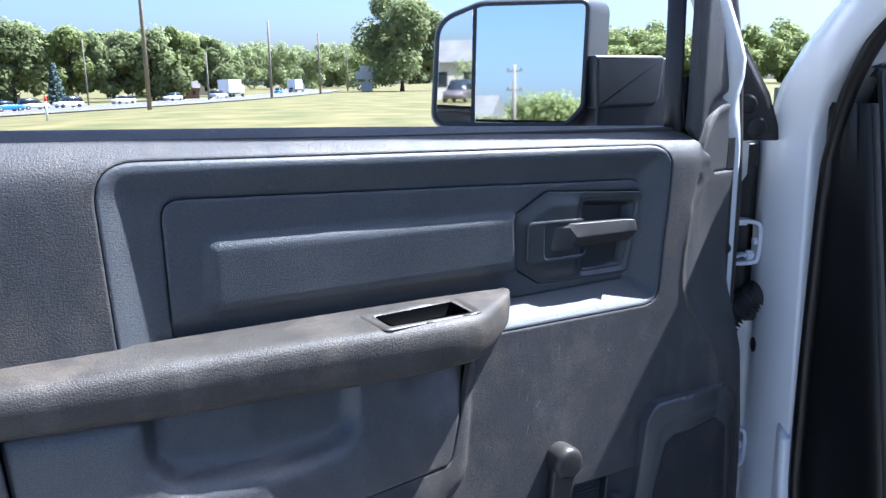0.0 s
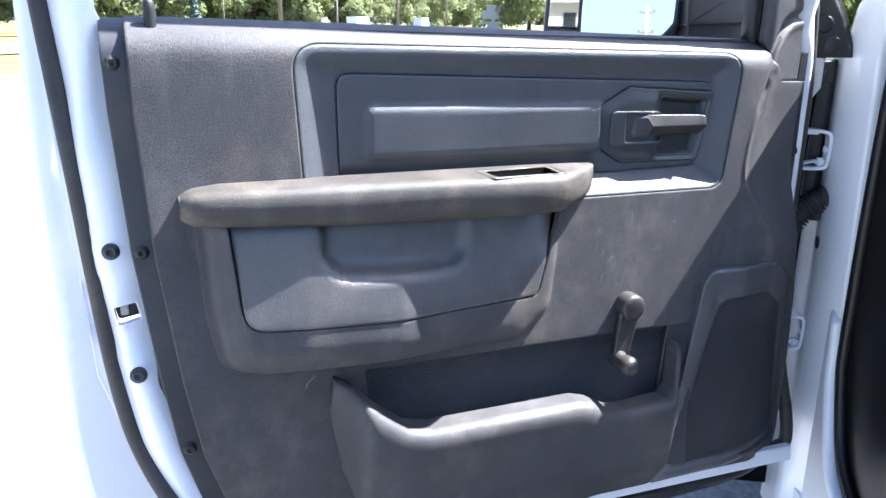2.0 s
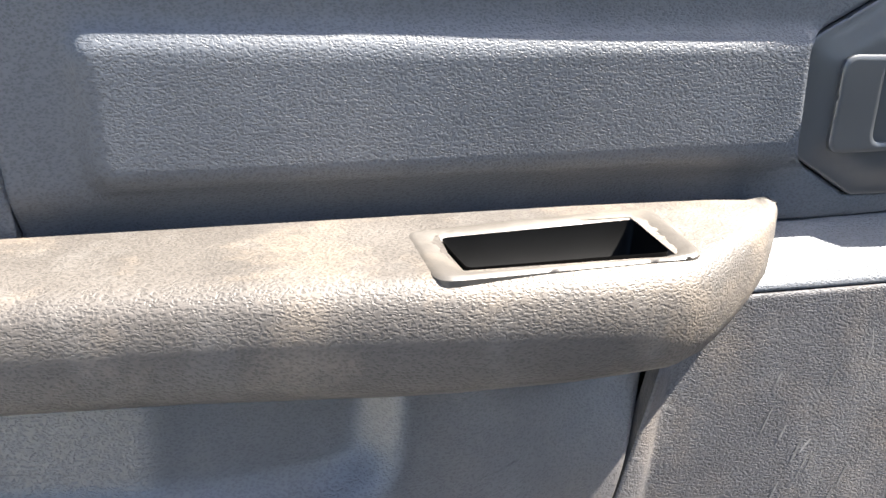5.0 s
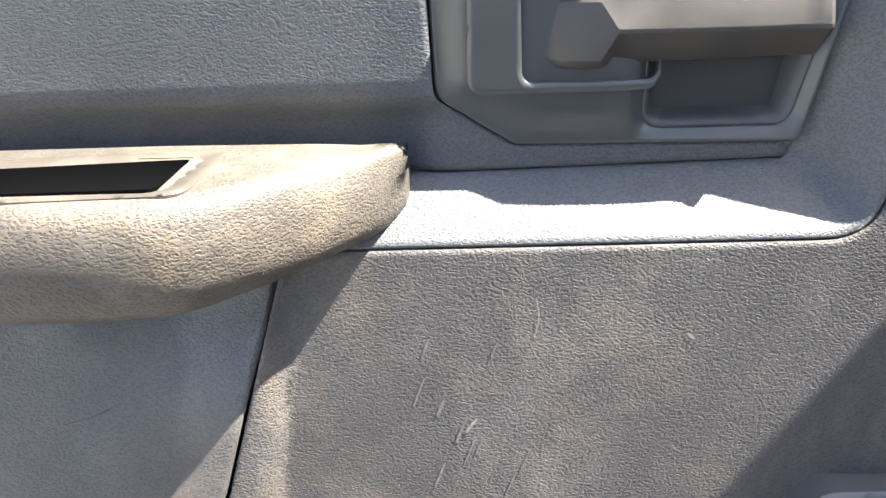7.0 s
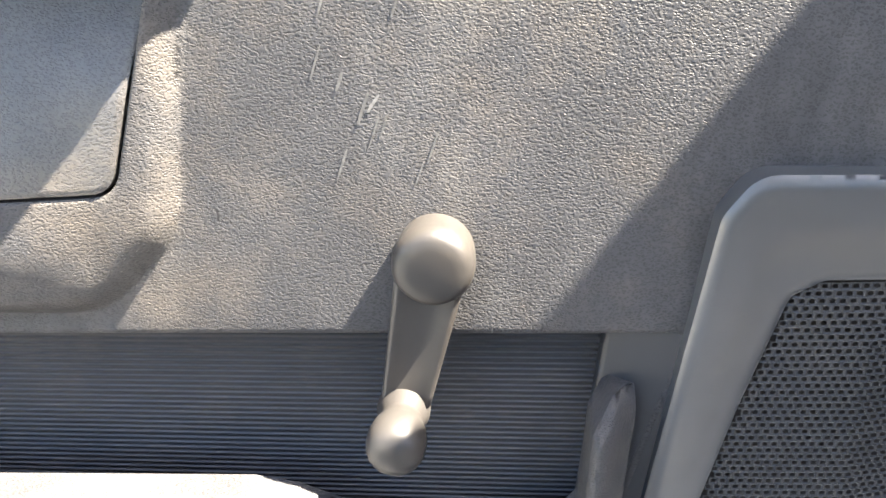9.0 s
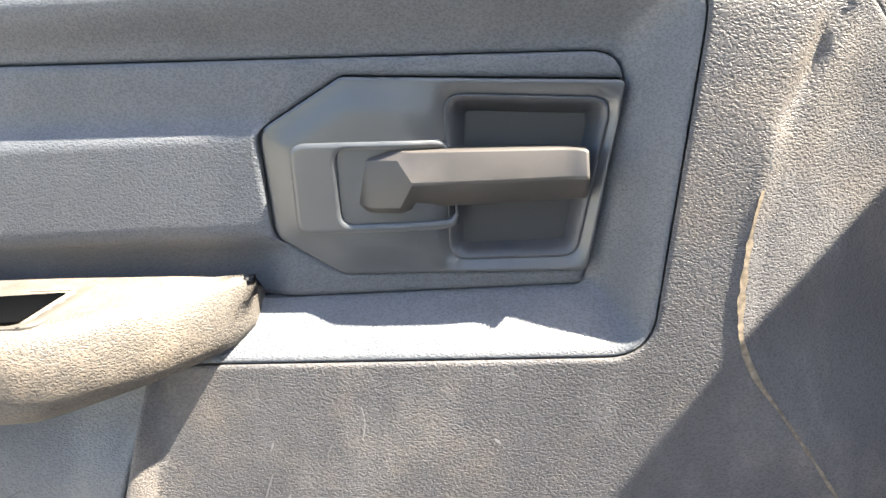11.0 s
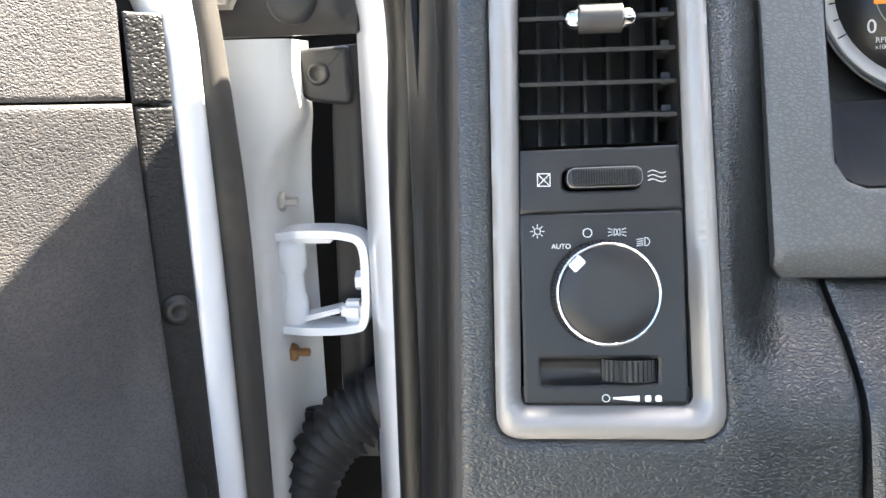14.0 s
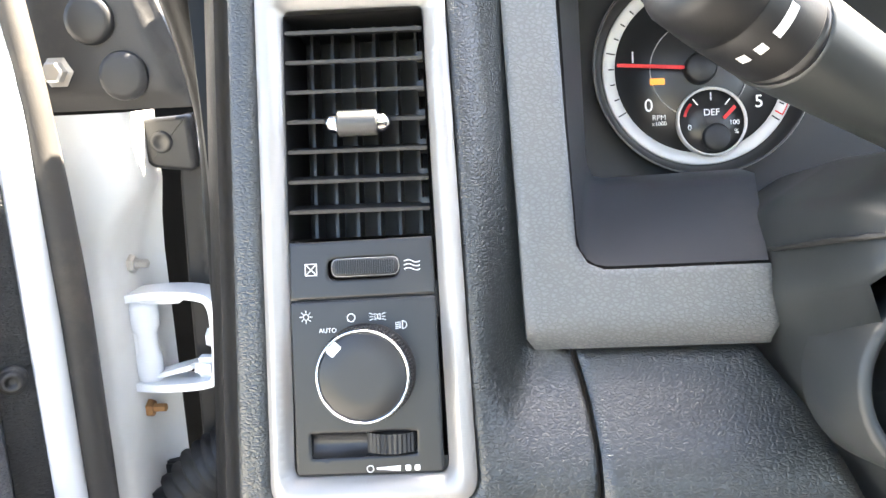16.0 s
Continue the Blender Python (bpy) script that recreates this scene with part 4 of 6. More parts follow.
# mirror plate at the door's front corner, with plugs and a bolt
PLATE = thing("mirror_mount", Matrix(((1, 0, 0, 0.0), (0, 0, -1, 1.25), (0, 1, 0, 0), (0, 0, 0, 1))), "black mirror mounting plate with round plugs", "mirror mount")
mount_shape = rounded([(0.440, 1.4965), (0.553, 1.4965), (0.551, 1.52), (0.533, 1.572), (0.50, 1.63), (0.455, 1.70), (0.435, 1.70)], [0, 0.003, 0.03, 0.03, 0.03, 0.01, 0])
sheet("plate", mount_shape, lambda x, y: 0.0 * x + 0.008 * ease(border_distance(np.stack([x, y], 1), ccw(mount_shape)), 0.003, 0.012), RUBBER, PLATE, step=0.006)
for x, z, r in ((0.493, 1.556, 0.0165), (0.5115, 1.519, 0.0165)):
    turned("plug", [(r, 0.006), (r, 0.010), (r * 0.93, 0.0125), (r * 0.7, 0.0135), (r * 0.1, 0.014)], BLACK, PLATE, m=Matrix.Translation((x, z, 0)))
turned("bolt", [(0.011, 0.006), (0.011, 0.0085), (0.0075, 0.009), (0.0075, 0.016), (0.006, 0.018), (0.001, 0.018)], STEEL, PLATE, m=Matrix.Translation((0.4665, 1.523, 0)), n=6, smooth=False)
stop = plate("rubber_stop", rounded([(0.497, 1.488), (0.536, 1.490), (0.538, 1.448), (0.506, 1.452), (0.497, 1.462)], [0.006, 0.003, 0.006, 0.010, 0.007]), -0.046, -0.034, BLACK, PLATE, "flat black rubber bracket", bevel=0.003)
turned("stop_boss", [(0.0085, -0.035), (0.0080, -0.0325), (0.0055, -0.0318), (0.0045, -0.0332), (0.0005, -0.0332)], BLACK, stop, m=Matrix.Translation((0.515, 1.471, 0)), n=24)
flap_shape = ccw(rounded([(0.524, 1.490), (0.5475, 1.492), (0.5475, 1.22), (0.513, 1.22), (0.516, 1.36), (0.519, 1.44)], 0.004))
sheet("rubber_flap", flap_shape, lambda x, y: -0.053 + 0.004 * np.exp(-((x - 0.537 - 0.02 * (y - 1.4)) / 0.004) ** 2) - 0.006 * ease(x, 0.53, 0.549), BLACK, PLATE, "black rubber sealing flap", step=0.006, lip=0.001)

# hinges
cab = thing("truck_cab", Matrix(), "white pickup cab body around the door opening", "truck body")
def hinge(z, name="door_hinge"):
    h = new(name)
    h.parent = cab
    h.matrix_basis = Matrix.Translation((0, 0, z))
    tagged(h, "white painted steel door hinge with bolts")
    bm = bmesh.new()
    block(bm, (0.470, 1.268, -0.045), (0.4765, 1.292, 0.066), 0.0015)
    part("door_leaf", bm, PAINT, h)
    rings = []
    for x, y, zz in curve([(0.478, 1.28, 0.034), (0.50, 1.28, 0.036), (0.53, 1.282, 0.034), (0.542, 1.283, 0.026), (0.5435, 1.283, 0.0), (0.541, 1.283, -0.030), (0.532, 1.282, -0.037), (0.50, 1.28, -0.038), (0.474, 1.28, -0.036)], 6):
        rings.append((x, y, zz))
    verts, faces = [], []
    for i, p in enumerate(rings):
        a, b = Vector(rings[max(i - 1, 0)]), Vector(rings[min(i + 1, len(rings) - 1)])
        d = (b - a).normalized()
        nrm = Vector((-d.z, 0, d.x))
        for s, q in ((-0.003, -0.014), (0.003, -0.014), (0.003, 0.014), (-0.003, 0.014)):
            verts.append(Vector(p) + nrm * s + Vector((0, q, 0)))
    for i in range(len(rings) - 1):
        for k in range(4):
            j = (k + 1) % 4
            faces.append((4 * i + k, 4 * i + j, 4 * i + 4 + j, 4 * i + 4 + k))
    link_mesh("body_leaf", verts, faces, PAINT, h, smooth=False)
    turned("pin", [(0.0085, -0.036), (0.0105, -0.032), (0.0105, -0.016), (0.0085, -0.010), (0.0085, 0.004), (0.0115, 0.010), (0.0115, 0.026), (0.009, 0.031), (0.004, 0.032)], PAINT, h, m=Matrix.Translation((0.487, 1.279, 0)), n=18)
    bm = bmesh.new()
    block(bm, (0.4765, 1.272, -0.030), (0.489, 1.287, 0.028), 0.003)
    block(bm, (0.484, 1.270, 0.0285), (0.520, 1.292, 0.0325), 0.0012, Matrix.Translation((0, 0, 0)))
    block(bm, (0.490, 1.272, -0.0335), (0.524, 1.290, -0.0295), 0.0012, Matrix.Translation((0.507, 1.28, -0.03)) @ Matrix.Rotation(radians(-14), 4, "Y") @ Matrix.Translation((-0.507, -1.28, 0.034)))
    block(bm, (0.522, 1.274, -0.034), (0.540, 1.290, -0.018), 0.004)
    part("knuckle", bm, PAINT, h, "white painted cast knuckle")
    for zz, mat in ((0.058, STEEL), (-0.060, RUSTY)):
        turned("nut", [(0.007, 0), (0.0075, 0.001), (0.0075, 0.007), (0.006, 0.009), (0.0035, 0.009), (0.0035, 0.018), (0.002, 0.019)], mat, h, m=Matrix.Translation((0.476, 1.282, zz)) @ Matrix.Rotation(math.pi / 2, 4, "Y"), n=6, smooth=False)
    turned("nut", [(0.007, 0), (0.0075, 0.001), (0.0075, 0.008), (0.004, 0.009), (0.0005, 0.009)], PAINT, h, m=Matrix.Translation((0.543, 1.28, -0.002)) @ Matrix.Rotation(-math.pi / 2, 4, "Y"), n=6, smooth=False)
    return h


hinge(1.322)
hinge(0.94)
check = thing("door_check", Matrix.Translation((0.536, 1.300, 1.20)), "black rubber door stop on the pillar", "door stop")
box("stop_body", (-0.02, -0.03, -0.022), (0.016, 0.0, 0.022), RUBBER, check, bevel=0.006)
box("stop_arm", (-0.06, -0.006, -0.008), (-0.018, 0.006, 0.008), BLACK, check, bevel=0.002)
boot = thing("wiring_boot", Matrix(), "ribbed black rubber wiring boot to the pillar", "wiring boot")
path = curve([(0.555, 1.285, 1.222), (0.535, 1.283, 1.213), (0.505, 1.278, 1.188), (0.487, 1.272, 1.155), (0.478, 1.268, 1.12), (0.470, 1.262, 1.07), (0.45, 1.25, 1.0)], 12)
tube("bellows", path, [(0.0255 if i % 3 == 0 else 0.0188) * (1.1 if i < 20 else 1.0) for i in range(len(path))], RUBBER, boot, n=18, up=(0, 1, 0))
tube("collar", path[:7], 0.029, RUBBER, boot, n=18, up=(0, 1, 0))

# side mirror outside the door
side_mirror = thing("side_mirror", Matrix(), "large black towing mirror with a split glass", "side mirror")
MF = DOOR @ Matrix.Translation((0.290, 1.620, -0.30)) @ Matrix.Rotation(radians(-36), 4, "Y") @ Matrix.Rotation(radians(-2), 4, "X") @ Matrix.Rotation(radians(-1), 4, "Z")
def mirror_face(name, outline, z0, z1, mat, label="", bevel=0.002):
    ob = plate(name, outline, z0, z1, mat, side_mirror, label, bevel)
    ob.matrix_basis = MF
    return ob
face = rounded([(-0.131, -0.100), (0.100, -0.098), (0.126, -0.065), (0.128, 0.108), (-0.05, 0.104), (-0.124, 0.075)], [0.025, 0.04, 0.03, 0.018, 0.06, 0.05], 6)
rings = []
for z, k, s in ((0.012, 0.010, 1), (0.016, 0.004, 1), (0.014, 0.0, 1), (0.0, -0.004, 1), (-0.05, -0.006, 1), (-0.09, 0.012, 1), (-0.115, 0.04, 1), (-0.12, 0.07, 1)):
    q = inset(ccw(face), k)
    rings.append([tuple(MF @ Vector((x + (0.03 if z < -0.02 else 0.0), y, z))) for x, y in q])
loft("housing", rings, SMOOTH, side_mirror, "rounded black mirror housing")
glass = inset(ccw(face), 0.007)
cut = -0.060
left = [p for p in glass if p[0] < cut - 0.003]
right = [p for p in glass if p[0] > cut + 0.003]
def closed_at(pts, x, side):
    top = np.interp(x, *zip(*sorted([(p[0], p[1]) for p in glass if p[1] > 0])))
    bot = np.interp(x, *zip(*sorted([(p[0], p[1]) for p in glass if p[1] < 0])))
    hull = [p for p in pts] + [np.array((x, top)), np.array((x, bot))]
    c = np.mean(hull, 0)
    return np.array(sorted(hull, key=lambda p: math.atan2(p[1] - c[1], p[0] - c[0])))
mirror_face("mirror_glass", closed_at(right, cut + 0.003, 1), 0.005, 0.0145, MIRROR, "flat mirror glass", 0.0008)
spot = closed_at(left, cut - 0.003, -1)
spotter = mirror_face("spotter_glass", spot, 0.005, 0.0145, MIRROR, "narrow wide-angle mirror glass", 0.0008)
spotter.matrix_basis = MF @ Matrix.Translation((0, -0.05, 0.0145)) @ Matrix.Rotation(radians(2.0), 4, "X") @ Matrix.Translation((0, 0.05, -0.0145))
for name, pts, r, w0, w1, label in (("arm_root", [(0.400, 1.470), (0.556, 1.470), (0.556, 1.634), (0.400, 1.634)], 0.010, -0.30, -0.204, "black textured root of the mirror arm"),
                                    ("arm_cover", [(0.393, 1.551), (0.530, 1.553), (0.541, 1.637), (0.388, 1.637)], [0.004, 0.022, 0.008, 0.004], -0.29, -0.197, "smooth black cover of the mirror arm")):
    ob = plate(name, rounded(pts, r, 8), w0, w1, SMOOTH, side_mirror, label, 0.006, 5)
    ob.matrix_basis = DOOR

# ---- cab body ----
HEADLINER = material("pale_headliner_cloth", (0.5, 0.49, 0.46), 0.9, vary=0.05, grain=0.0005, grain_size=0.003)
rings = []
for z in np.linspace(0.45, 1.50, 16):
    k = 0.006 * (z - 1.0)
    rings.append([(x, y, z) for x, y in ((0.66, 1.43), (0.553, 1.43), (0.5505, 1.31), (0.5475, 1.285), (0.548, 1.266), (0.577 - k, 1.184 + 4 * k), (0.583 - k, 1.178 + 4 * k), (0.590, 1.182 + 4 * k), (0.63, 1.19))])
for y0, z, x0 in ((1.262, 1.54, 0.0), (1.225, 1.585, -0.006), (1.15, 1.645, -0.006), (1.05, 1.715, 0.004), (0.90, 1.81, 0.03), (0.72, 1.91, 0.065)):
    dy = y0 - 1.285
    rings.append([(x + x0, y + dy, z) for x, y in ((0.68, 1.40), (0.60, 1.39), (0.556, 1.315), (0.549, 1.285), (0.550, 1.266), (0.574, 1.208), (0.582, 1.202), (0.590, 1.206), (0.66, 1.22))])
loft("pillar", rings, PAINT, cab, "white painted windshield pillar")
tube("pillar_seal", curve([(0.600, 0.0, 0.655), (0.600, 0.7, 0.66), (0.598, 0.92, 0.668), (0.594, 1.085, 0.735), (0.590, 1.148, 0.87), (0.589, 1.163, 1.0), (0.593, 1.163, 1.4), (0.597, 1.155, 1.50), (0.592, 1.10, 1.60), (0.60, 1.0, 1.70), (0.64, 0.80, 1.84)], 6), 0.0115, SEAL_BLACK, cab, "black rubber opening seal", n=12)
rings = []
for z in np.linspace(0.45, 1.56, 12):
    lean = 0.25 * (z - 1.335)
    rings.append([(x, y + (lean if i > 2 else 0), z) for i, (x, y) in enumerate(((0.594, 1.175), (0.598, 1.140), (0.603, 1.112), (0.608, 1.070), (0.613, 1.052), (0.619, 1.047), (0.6215, 1.050), (0.6225, 1.058), (0.6245, 1.052), (0.628, 1.046), (0.6315, 1.043)))])
loft("seal_lip", [[(x, y, z) for x, y, z in r[:6]] for r in rings], SEAL_BLACK, cab, "soft black lip of the opening seal", caps=False, closed=False)
loft("sill_trim", [r[5:] for r in rings], TRIM_WARM, cab, "dark plastic pillar trim", caps=False, closed=False)
bm = bmesh.new()
block(bm, (0.66, -0.9, 1.97), (2.2, 0.42, 2.02), 0.02)
part("roof", bm, PAINT, cab, "white painted roof")
box("roof_rail", (0.63, -0.9, 1.90), (0.68, 0.66, 1.99), PAINT, cab, bevel=0.015)
box("fender", (0.40, 1.43, 0.55), (0.66, 2.2, 1.42), PAINT, cab, "white painted fender", bevel=0.03)
box("hood", (0.66, 1.44, 0.6), (2.2, 3.0, 1.44), PAINT, cab, "white painted hood", bevel=0.05)
box("lower_body", (0.60, -0.9, 0.42), (2.2, 3.0, 0.56), BLACK, cab, "dark underbody")
box("cowl", (0.62, 1.40, 0.45), (2.2, 1.44, 1.58), BLACK, cab, "dark bulkhead")
turned("plug", [(0.0135, -0.001), (0.0135, 0.0008), (0.0115, 0.0016), (0.010, 0.0006), (0.001, 0.0004)], RUBBER, cab, "black rubber hole plug", m=Matrix.Translation((0.5472, 1.275, 1.134)) @ Matrix.Rotation(-math.pi / 2, 4, "Y") @ Matrix.Scale(0.8, 4, (0, 1, 0)), n=20)
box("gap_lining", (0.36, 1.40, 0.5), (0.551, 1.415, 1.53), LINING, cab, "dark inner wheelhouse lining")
box("cab_floor", (0.60, -0.9, 0.55), (2.2, 1.34, 0.60), RUBBER, cab, "black rubber floor")
box("cab_back", (0.66, -0.95, 0.6), (2.2, -0.9, 1.46), SMOOTH, cab)
box("headliner", (0.69, -0.88, 1.955), (2.17, 0.40, 1.968), HEADLINER, cab, "pale grey headliner")
box("far_door", (2.15, -0.9, 0.6), (2.2, 1.3, 1.5), SMOOTH, cab)
box("cargo_bed", (0.62, -3.0, 0.55), (2.2, -0.97, 1.45), PAINT, cab, "white painted cargo bed", bevel=0.04)
corner = ccw(rounded([(-0.9, 0.45), (1.20, 0.45), (1.20, 1.02), (1.172, 1.00), (1.160, 0.88), (1.10, 0.72), (0.92, 0.655), (-0.9, 0.645)], [0, 0, 0, 0.01, 0.1, 0.1, 0.1, 0], 8))
ob = plate("opening_corner", corner, 0.0, 0.030, PAINT, cab, "white painted lower corner of the door opening", 0.010, 4)
ob.matrix_basis = Matrix(((0, 0, -1, 0.594), (1, 0, 0, 0), (0, 1, 0, 0), (0, 0, 0, 1)))
box("door_sill", (0.56, -0.9, 0.50), (0.66, 1.25, 0.62), PAINT, cab, bevel=0.02)

# ---- dashboard: x across, y up its face, z out of it ----
DASHM = Matrix(((1, 0, 0, 0.69), (0, 0.25, -0.968, 1.033), (0, 0.968, 0.25, 1.335), (0, 0, 0, 1)))
dashboard = thing("dashboard", DASHM, "dark grained plastic dashboard at the driver's side", "dashboard")
FRAME_OUT = ccw(rounded([(-0.0455, -0.0145), (0.0485, -0.0138), (0.0400, 0.235), (-0.0475, 0.235)], [0.011, 0.013, 0.012, 0.012], 6))
FRAME_IN = ccw(rounded([(-0.0342, -0.0008), (0.0338, -0.0004), (0.0355, 0.003), (0.0300, 0.2145), (-0.0345, 0.2145), (-0.0352, 0.003)], 0.003, 4))
def pod(x, y):
    ch = 0.027 * ease(x, 0.046, 0.080) * ease(y, -0.010, 0.054)
    return 0.0015 + 0 * x - ch - 0.05 * ease(-y, 0.08, 0.30) - 0.02 * ease(x, 0.05, 0.075) * ease(-y, -0.05, 0.10) * 0.3
POD = [(-0.0605, -0.33), (0.106, -0.33), (0.1030, -0.04), (0.1025, 0.005), (0.1005, 0.027), (0.0980, 0.040), (0.0955, 0.0505), (0.090, 0.0515), (0.092, 0.28), (-0.0605, 0.28)]
sheet("pod", POD, pod, DASH, dashboard, "grained side pod around the vent", holes=[inset(FRAME_OUT, -0.0006)], step=0.005, lip=0.002)
def knee(x, y):
    return 0.002 + 0 * x - 0.028 * ease(y, -0.012, 0.056) - 0.04 * ease(-y, 0.08, 0.30)
KNEE = [(0.1085, -0.33), (0.34, -0.33), (0.34, -0.10), (0.2290, -0.035), (0.2200, -0.016), (0.2025, 0.023), (0.1850, 0.0505), (0.0985, 0.0505), (0.1008, 0.040), (0.1032, 0.027), (0.1050, 0.005), (0.1055, -0.04)]
sheet("knee_panel", KNEE, knee, DASH, dashboard, "grained knee panel below the gauges", step=0.005, lip=0.0025)

# vent and switch column
column = thing("vent_and_switch_panel", DASHM, "silver-framed air vent and light switch panel", "switch panel")
sheet("frame", FRAME_OUT, lambda x, y: 0.0040 + 0.0022 * ease(border_distance(np.stack([x, y], 1), FRAME_OUT), 0.0, 0.004) - 0.0052 * ease(border_distance(np.stack([x, y], 1), FRAME_IN), -0.0060, -0.001), SILVER, column, "satin silver frame", holes=[FRAME_IN], step=0.006, edge=0.004, lip=0.0022, skirt=0.012)
vent = new("air_vent")
vent.parent = column
tagged(vent, "black louvred air vent")
vs, fs = [], []
for x0, x1 in ((-0.0345, 0.031),):
    p = [(x0, 0.1075), (x1, 0.1085), (0.0298, 0.2125), (-0.0345, 0.2115)]
    vs = [(*q, 0.001) for q in p] + [(q[0] * 0.96, q[1], -0.045) for q in p]
    fs = [(0, 1, 5, 4), (1, 2, 6, 5), (2, 3, 7, 6), (3, 0, 4, 7), (4, 5, 6, 7)]
link_mesh("vent_box", vs, fs, BLACK, vent, smooth=False)
for k in range(7):
    y = 0.1195 + k * 0.01395
    bm = bmesh.new()
    block(bm, (-0.0345, -0.0009, -0.016), (0.0308 - 0.0002 * k, 0.0009, 0.0), 0.0004, Matrix.Translation((0, y + 0.0006, 0.0)) @ Matrix.Rotation(radians(14), 4, "X"))
    part("louvre", bm, BLACK, vent)
for k in range(6):
    x = -0.0255 + k * 0.0102
    bm = bmesh.new()
    block(bm, (-0.0008, 0.109, -0.040), (0.0008, 0.212, -0.020), 0.0003, Matrix.Translation((x, 0, 0)))
    part("vane", bm, GLOSS_BLACK, vent)
for k in range(6):
    y = 0.1195 + k * 0.01395
    bm = bmesh.new()
    block(bm, (0.0262, y + 0.0012, -0.022), (0.0302 - 0.0002 * k, y + 0.0066, -0.010), 0.0003)
    part("vane_link", bm, SMOOTH, vent)
ribs = [(0.0058 if k % 2 else 0.0062, -0.0085 + 0.0005 * k) for k in range(35)]
tab = turned("vent_tab", [(0.0015, -0.0095), (0.0048, -0.0092)] + ribs + [(0.0048, 0.0092), (0.0015, 0.0095)], KNURL, vent, "knurled silvery slider tab with chrome ends", m=Matrix.Translation((-0.0008, 0.160, 0.0035)) @ Matrix.Rotation(math.pi / 2, 4, "Y"), n=20)
for s in (-1, 1):
    turned("tab_end", [(0.0046, 0.0), (0.0043, 0.003), (0.0025, 0.0052), (0.0005, 0.0056)], CHROME, tab, "chrome end", m=Matrix.Translation((-0.0008 + 0.0095 * s, 0.160, 0.0035)) @ Matrix.Rotation(s * math.pi / 2, 4, "Y"), n=16)
WHEEL_HOLE = rounded([(-0.0172, 0.0885), (0.0152, 0.089), (0.0152, 0.0985), (-0.0172, 0.098)], 0.0035, 4)
sheet("wheel_panel", [(-0.0347, 0.0796), (0.0321, 0.0808), (0.0309, 0.1072), (-0.0345, 0.106)], lambda x, y: 0.001 + 0 * x, GLOSS_BLACK, column, "satin black thumbwheel panel", holes=[WHEEL_HOLE], step=0.01, lip=0.0006, skirt=0.006)


def knurled(name, radius, half, m, mat, parent, ridges=60, label=""):
    vs, fs = [], []
    for k in range(ridges * 2):
        t = math.pi * k / ridges
        r = radius * (1.0 if k % 2 else 0.955)
        for h in (-half, half):
            vs.append(m @ Vector((r * math.cos(t), r * math.sin(t), h)))
    n = ridges * 2
    for k in range(n):
        j = (k + 1) % n
        fs.append((2 * k, 2 * j, 2 * j + 1, 2 * k + 1))
    fs += [tuple(range(0, 2 * n, 2)), tuple(range(1, 2 * n, 2))]
    return link_mesh(name, vs, fs, mat, parent, label, smooth=False)


up_axis = Matrix.Rotation(math.pi / 2, 4, "X")
WHEEL = ccw(rounded([(-0.0155, 0.0893), (0.0163, 0.0899), (0.0163, 0.0990), (-0.0155, 0.0984)], 0.0042, 6))
wheel = plate("vent_thumbwheel", WHEEL, -0.006, 0.0052, BLACK, column, "knurled black thumbwheel", bevel=0.0022, seg=4, lift=lambda x, y: -9.0 * x * x)
bm = bmesh.new()
for k in range(26):
    x = -0.0128 + k * 0.00104
    block(bm, (x - 0.00028, 0.0912, 0.0048 - 9.0 * x * x), (x + 0.00028, 0.0972, 0.0056 - 9.0 * x * x), 0.0)
part("knurl", bm, GLOSS_BLACK, wheel)
# Highlight along the wheel's bevel, added as a thin silver tube.
edge_line = inset(WHEEL, 0.0007)
tube("wheel_highlight", [(x, y, 0.0043 - 9.0 * x * x) for x, y in list(edge_line) + [edge_line[0]]], 0.00035, SILVER, wheel, "thin silvery line standing for the highlight on the bevel", n=6)
SLOT = rounded([(-0.0268, 0.0074), (0.0213, 0.0086), (0.0215, 0.0190), (-0.0270, 0.0188)], 0.0008, 2)
sheet("switch_face", rounded([(-0.0338, -0.0003), (0.0333, 0.0001), (0.0320, 0.0800), (-0.0349, 0.0788)], 0.002, 3), lambda x, y: 0.001 + 0 * x, GLOSS_BLACK, column, "satin black light switch panel", holes=[SLOT], step=0.01, lip=0.0006, skirt=0.006)
bm = bmesh.new()
block(bm, (-0.0272, 0.0070, -0.012), (0.0218, 0.0192, -0.0035))
part("dimmer_slot", bm, BLACK, column)
rings = [[(x, y, z) for y, z in ((0.0186, 0.0), (0.017, -0.0028), (0.013, -0.0034), (0.0095, -0.002), (0.0078, 0.0008))] for x in (-0.0268, -0.0018)]
loft("dimmer_ramp", rings, GLOSS_BLACK, column, caps=False, closed=False)
knurled("dimmer_wheel", 0.0125, 0.0044, Matrix.Translation((0.0098, 0.0139, -0.0075)) @ up_axis, BLACK, column, 34, "knurled dimmer wheel")
knob = turned("light_knob", [(0.0224, 0.0005), (0.0222, 0.003), (0.0212, 0.004), (0.0208, 0.0165), (0.0202, 0.0175)], BLACK, column, "round headlight knob", m=Matrix.Translation((-0.0004, 0.0462, 0)), n=64)
turned("knob_ring", [(0.0207, 0.0162), (0.0206, 0.0176), (0.0201, 0.0182), (0.0194, 0.0178), (0.0192, 0.0165)], CHROME, knob, "chrome ring", m=Matrix.Translation((-0.0004, 0.0462, 0)), n=64, cap=False)
